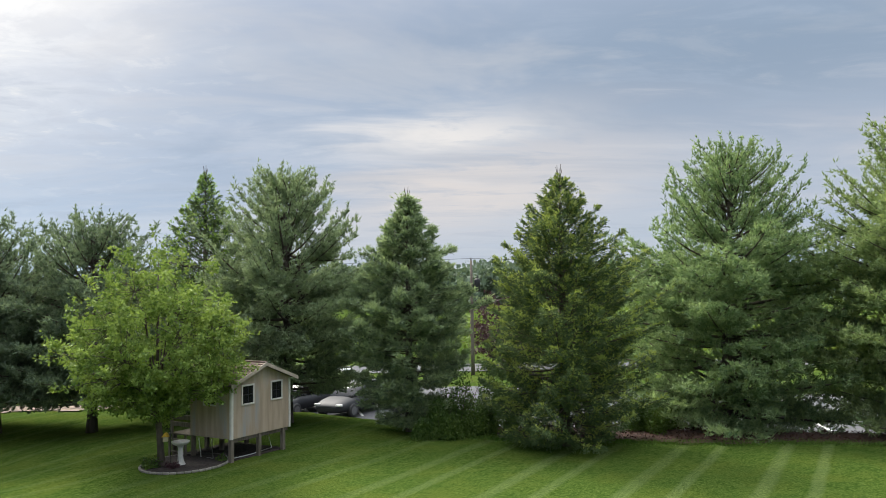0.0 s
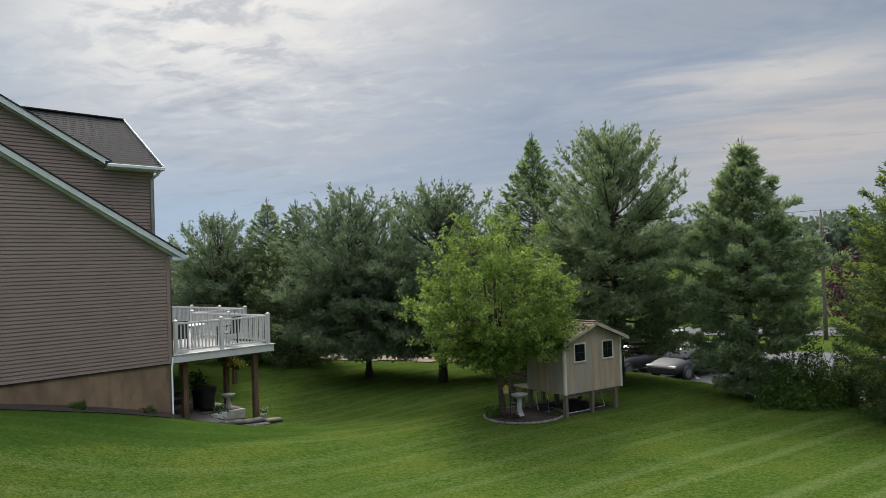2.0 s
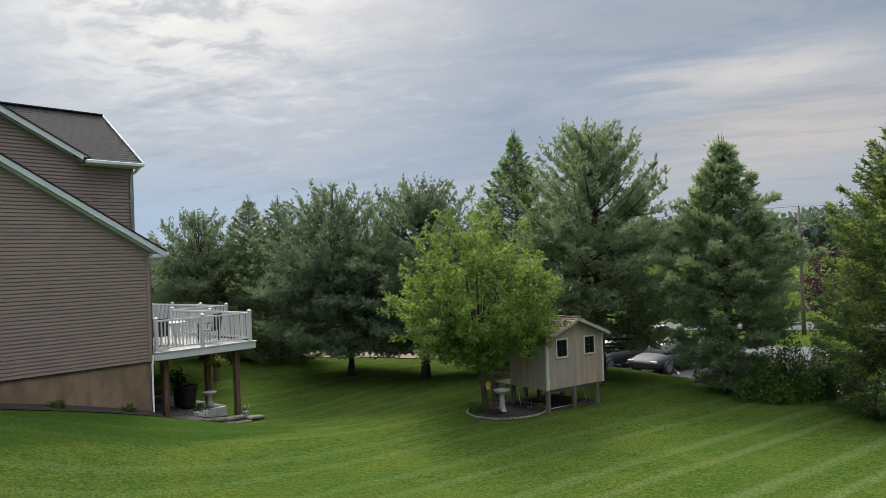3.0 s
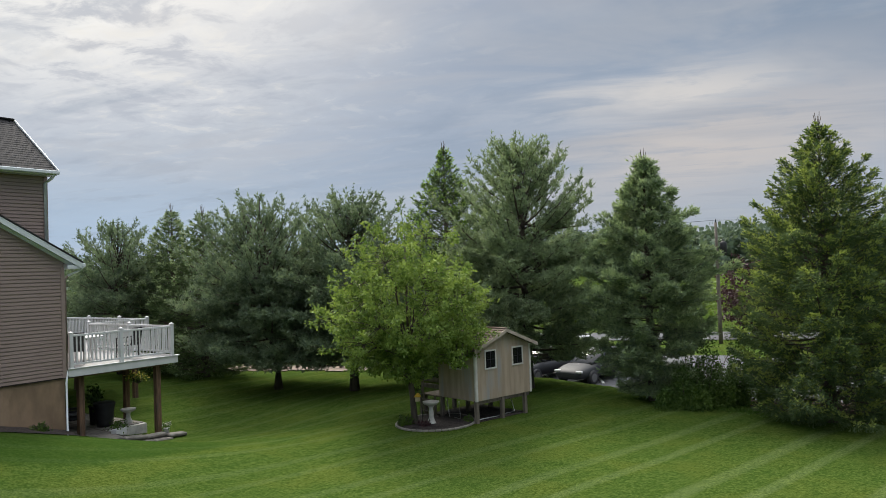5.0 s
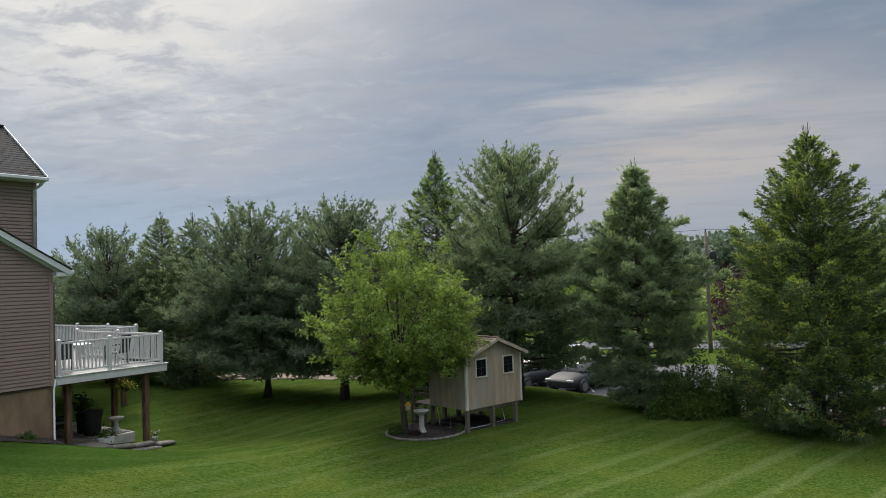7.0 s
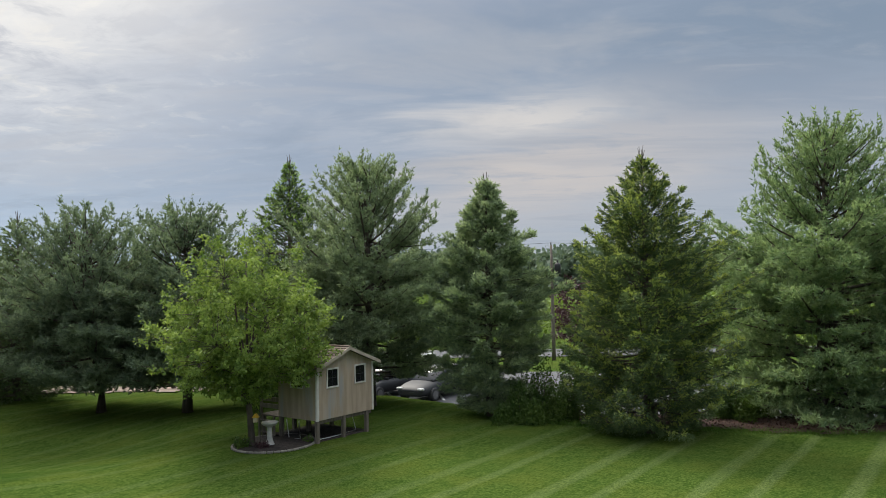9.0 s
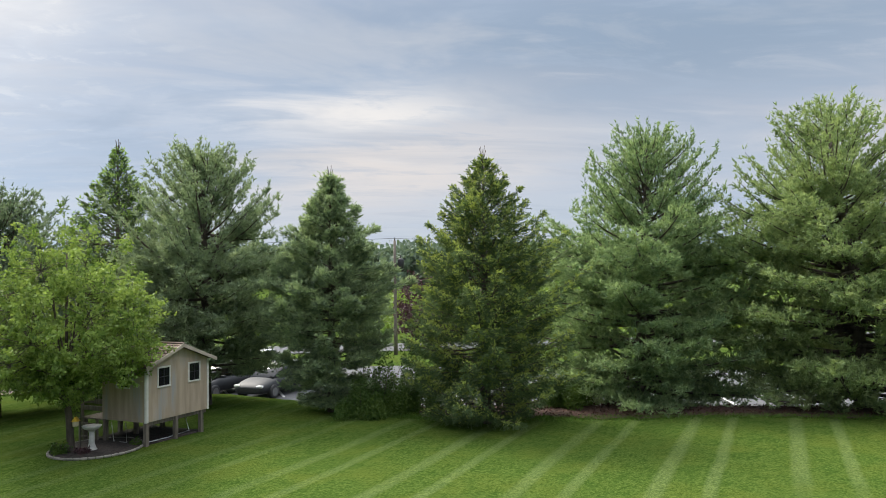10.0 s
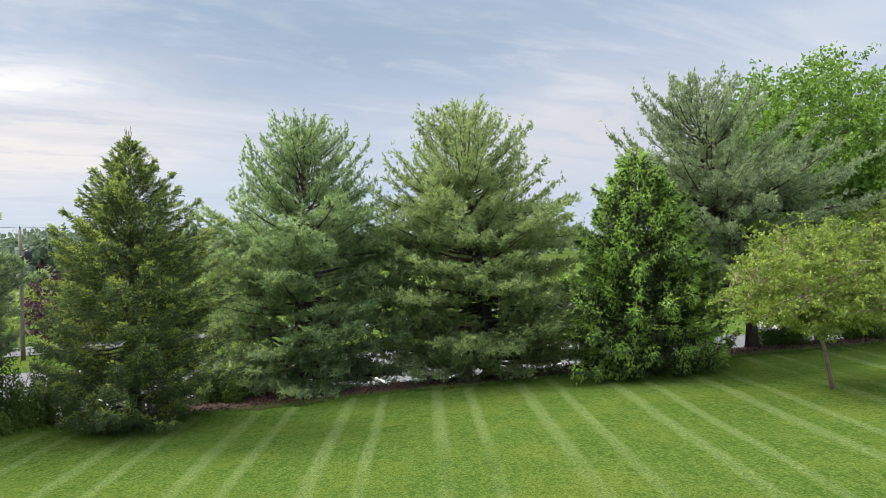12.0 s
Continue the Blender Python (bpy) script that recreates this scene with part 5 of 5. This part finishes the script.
# ---- beyond the trees ----
fence = thing("rail_fence", pose(0, 0, 0), "low dark timber rail fence along the gravel strip", "fence")
fx = [-18.6 + 1.15 * k for k in range(7)]
for x0 in fx:
    zg = float(ground_z(x0, 31.9))
    part("post", box(x0 - 0.06, x0 + 0.06, 31.84, 31.96, zg - 0.1, zg + 0.52, 0.01), GREYWOOD, fence)
for x0, x1 in zip(fx, fx[1:]):
    z0, z1 = float(ground_z(x0, 31.9)), float(ground_z(x1, 31.9))
    part("rail", beam((x0, 31.82, z0 + 0.40), (x1, 31.82, z1 + 0.40), 0.04, 0.10), GREYWOOD, fence)


def loft(stations, sides=18, power=3.2):
    """A smooth body through rounded sections: (x, half width, bottom, top)."""
    bm = bmesh.new()
    rings = []
    for x, w, lo, hi in stations:
        ring = []
        for k in range(sides):
            a = 2 * math.pi * k / sides
            ca, sa = math.cos(a), math.sin(a)
            ring.append(bm.verts.new((x, w * math.copysign(abs(ca) ** (2 / power), ca), (lo + hi) / 2 + (hi - lo) / 2 * math.copysign(abs(sa) ** (2 / power), sa))))
        rings.append(ring)
    for r0, r1 in zip(rings, rings[1:]):
        for k in range(sides):
            bm.faces.new((r0[k], r0[(k + 1) % sides], r1[(k + 1) % sides], r1[k])).smooth = True
    bm.faces.new(rings[0][::-1])
    bm.faces.new(rings[-1])
    return bm


RIM = material("dull_wheel_rim", (0.16, 0.16, 0.165), 0.45, 0.1, 6, 0, metal=0.4)
REDLENS = material("red_lens", (0.4, 0.02, 0.02), 0.2)


def car(x, y, turn, paint, label, h=1.5, ln=4.5):
    c = thing("car", pose(x, y, float(ground_z(x, y)) + 0.05, 0, 0, turn), label, "car", "parked cars")
    n = ln / 2
    part("body", loft([(-n, 0.62, 0.42, 0.72), (-n + 0.06, 0.78, 0.30, 0.88), (-n + 0.5, 0.87, 0.24, 0.97), (-0.2, 0.89, 0.22, 0.97), (n - 1.3, 0.89, 0.22, 0.96), (n - 0.75, 0.87, 0.23, 0.88), (n - 0.25, 0.80, 0.26, 0.76), (n - 0.05, 0.68, 0.30, 0.64), (n, 0.55, 0.38, 0.56)]), paint, c)
    part("window", loft([(-n + 0.22, 0.60, 0.80, 0.94), (-n + 0.75, 0.72, 0.80, h - 0.10), (-n + 1.2, 0.75, 0.80, h - 0.03), (0.15, 0.75, 0.80, h - 0.03), (0.55, 0.73, 0.80, h - 0.14), (n - 1.05, 0.66, 0.80, 0.93)], 18, 3.6), DARKGLASS, c, "dark glass")
    part("roof", loft([(-n + 0.72, 0.62, h - 0.14, h - 0.05), (-n + 1.2, 0.68, h - 0.08, h + 0.01), (0.1, 0.68, h - 0.08, h + 0.01), (0.5, 0.60, h - 0.16, h - 0.09)], 14, 3.0), paint, c)
    for sy in (-1, 1):
        part("mirror", box(n - 1.45, n - 1.28, sy * 0.95 - 0.09, sy * 0.95 + 0.09, 0.93, 1.06, 0.03), paint, c)
        part("headlight", box(n - 0.22, n - 0.03, sy * 0.60 - 0.16, sy * 0.60 + 0.16, 0.58, 0.69, 0.03), VINYL, c, "pale headlight")
        part("tail_light", box(-n - 0.01, -n + 0.10, sy * 0.62 - 0.14, sy * 0.62 + 0.14, 0.68, 0.84, 0.02), REDLENS, c, "red tail light")
        for sx in (-n + 0.85, n - 0.85):
            w = part("wheel", lathe([(0.20, -0.11), (0.31, -0.11), (0.33, -0.07), (0.33, 0.07), (0.31, 0.11), (0.20, 0.11)], 20, m=pose(sx, sy * 0.82, 0.33, 90)), BLACK, c, "black tyre")
            part("rim", lathe([(0.20, -0.115), (0.19, -0.1), (0.19, 0.1), (0.20, 0.115)], 14, m=pose(sx, sy * 0.82, 0.33, 90)), RIM, w, "grey rim")
    part("grille", box(n - 0.06, n + 0.004, -0.36, 0.36, 0.40, 0.52, 0.02), BLACK, c, "black grille")
    return c


car(-3.9, 36.4, -118, material("slate_car_paint", (0.014, 0.016, 0.019), 0.6, 0.05, 2, 0), "dark slate car parked behind the trees")
car(-6.6, 36.8, -118, material("dark_car_paint", (0.012, 0.014, 0.018), 0.6, 0.05, 2, 0), "black car parked behind the trees")
car(-5.2, 42.0, 62, material("white_car_paint", (0.62, 0.63, 0.64), 0.25, 0.05, 2, 0), "white car parked in the second row", 1.6, 4.7)
car(-7.9, 42.6, 62, material("maroon_car_paint", (0.10, 0.02, 0.02), 0.25, 0.05, 2, 0), "dark red car parked in the second row", 1.55)
car(41.5, 27.5, 60, material("tan_car_paint", (0.20, 0.205, 0.21), 0.3, 0.05, 2, 0), "grey car parked behind the pines")
for k in range(14):
    xx = -9.5 + 2.8 * k
    yy = edge(xx) + 10.2
    ln = thing("parking_line", pose(xx, yy, -1.02, 0, 0, 20 - 3.4 * k), "faded white parking bay line", "road marking", "parking lines", "structure")
    part("paint", box(-0.06, 0.06, -2.3, 2.3, -0.03, -0.012, 0), LINEPAINT, ln)

pole = thing("utility_pole", pose(2.72, 52.8, -1.1), "grey wooden utility pole with a transformer", "utility pole")
part("shaft", lathe([(0.14, -0.3), (0.13, 2), (0.105, 6), (0.085, 8.1)], 12), GREYWOOD, pole)
part("crossarm", beam((0.0, 0.12, 5.2), (0.0, -0.4, 5.2), 0.08, 0.08), GREYWOOD, pole)
tf = part("transformer", lathe([(0.05, 5.85), (0.20, 5.9), (0.22, 6.7), (0.20, 6.75), (0.05, 6.85)], 16, m=pose(0.42, 0, 0)), BLACK, pole, "dark grey transformer can")
part("bushing", tube(bmesh.new(), [(0.42, 0, 6.8), (0.42, 0, 7.05)], [0.04, 0.03], 6), BLACK, tf)
part("insulator", lathe([(0.03, 8.1), (0.05, 8.15), (0.02, 8.32)], 8), BLACK, pole)
wire = thing("power_line", pose(0, 0, 0), "thin dark power lines strung along the road", "cable")
for zz, s0 in ((6.75, 0.9), (4.1, 1.2)):
    pts = [(2.72 + 90 * q, 52.8 + 16 * q, zz - s0 * (1 - (2 * abs(q) - 1) ** 2) + 0.4) for q in np.linspace(-1, 1, 33)]
    part("cable", tube(bmesh.new(), pts, [0.012] * 33, 4), BLACK, wire)
sg = thing("sign_post", pose(1.45, 50.0, -1.1), "thin dark metal post by the road", "post")
part("shaft", box(-0.06, 0.06, -0.04, 0.04, -0.2, 2.6), BLACK, sg)


def bushy(name, rng, c, size, mat, label, category):
    me = loose_faces(name, leaves(rng, c, size, 0.1, 0.8))
    me.materials.append(mat)
    return tagged(new(name, me), label, category, kind="stuff")


# plum tree and meadow growth along the road
leafy_tree(5.3, 55.0, 4.9, 2.6, 0.5, 41, PLUM, "dark purple-leaved plum tree by the road", trunk_h=1.2, trunk_r=0.14, limbs=16, sprays=260, per=12, leaf=0.24, spray=0.6)


def wood_belt(name, seed, n, r0, r1, a0, a1, h0, h1, size, per, mat, label):
    rng = np.random.default_rng(seed)
    cs = []
    for k in range(n):
        a, r = radians(rng.uniform(a0, a1)), rng.uniform(r0, r1)
        x, y = -r * math.sin(a), r * math.cos(a)
        hh = rng.uniform(h0, h1)
        d = unit(rng.normal(0, 1, (per, 3)))
        lump = 0.8 + 0.3 * np.sin(d[:, :1] * 4 + k) * np.cos(d[:, 1:2] * 5)
        cs.append(d * lump * rng.uniform(0.6, 1, (per, 1)) * (hh * 0.5, hh * 0.5, hh * 0.52) + (x, y, float(ground_z(x, y)) + hh * 0.47))
    return bushy(name, rng, np.concatenate(cs), size, mat, label, "woodland")


wood_belt("meadow_shrubs", 51, 360, 66, 130, -75, 60, 1.6, 4.6, 0.55, 110, MEADOW, "light green scrub and saplings beyond the road")
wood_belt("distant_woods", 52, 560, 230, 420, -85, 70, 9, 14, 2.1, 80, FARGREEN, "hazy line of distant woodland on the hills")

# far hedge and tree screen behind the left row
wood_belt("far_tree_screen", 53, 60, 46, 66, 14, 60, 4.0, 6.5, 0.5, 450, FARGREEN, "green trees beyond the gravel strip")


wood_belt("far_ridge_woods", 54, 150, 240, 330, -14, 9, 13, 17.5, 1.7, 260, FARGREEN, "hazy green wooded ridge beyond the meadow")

# loose bark on the mulch and grass tufts along its edge
rng = np.random.default_rng(92)
cx = rng.uniform(2.2, 40, 9000)
cy = np.interp(cx, EDGE_X, EDGE_Y) + rng.uniform(-0.2, 2.4, 9000)
chips = leaves(rng, np.column_stack([cx, cy, ground_z(cx, cy) + 0.05]), 0.10, 0.0, 0.4)
chips[:, :, 2] = np.maximum(chips[:, :, 2], (ground_z(cx, cy) + 0.042)[:, None])
me = loose_faces("bark_chips", chips)
me.materials.append(MULCH)
tagged(new("bark_chips", me), "loose reddish brown bark chips on the mulch", "bark", kind="stuff")
cx = rng.uniform(1.0, 40, 16000)
cy = np.interp(cx, EDGE_X, EDGE_Y) - 0.30 + rng.normal(0, 0.22, 16000)
me = loose_faces("edge_grass", needles(rng, np.column_stack([cx, cy, ground_z(cx, cy) + 0.01]), np.tile([0.0, 0.0, 1.0], (16000, 1)), 1, 0.09, 0.022, 0.5))
me.materials.append(GRASS)
tagged(new("edge_grass", me), "taller green grass along the mulch edge", "grass", kind="stuff")
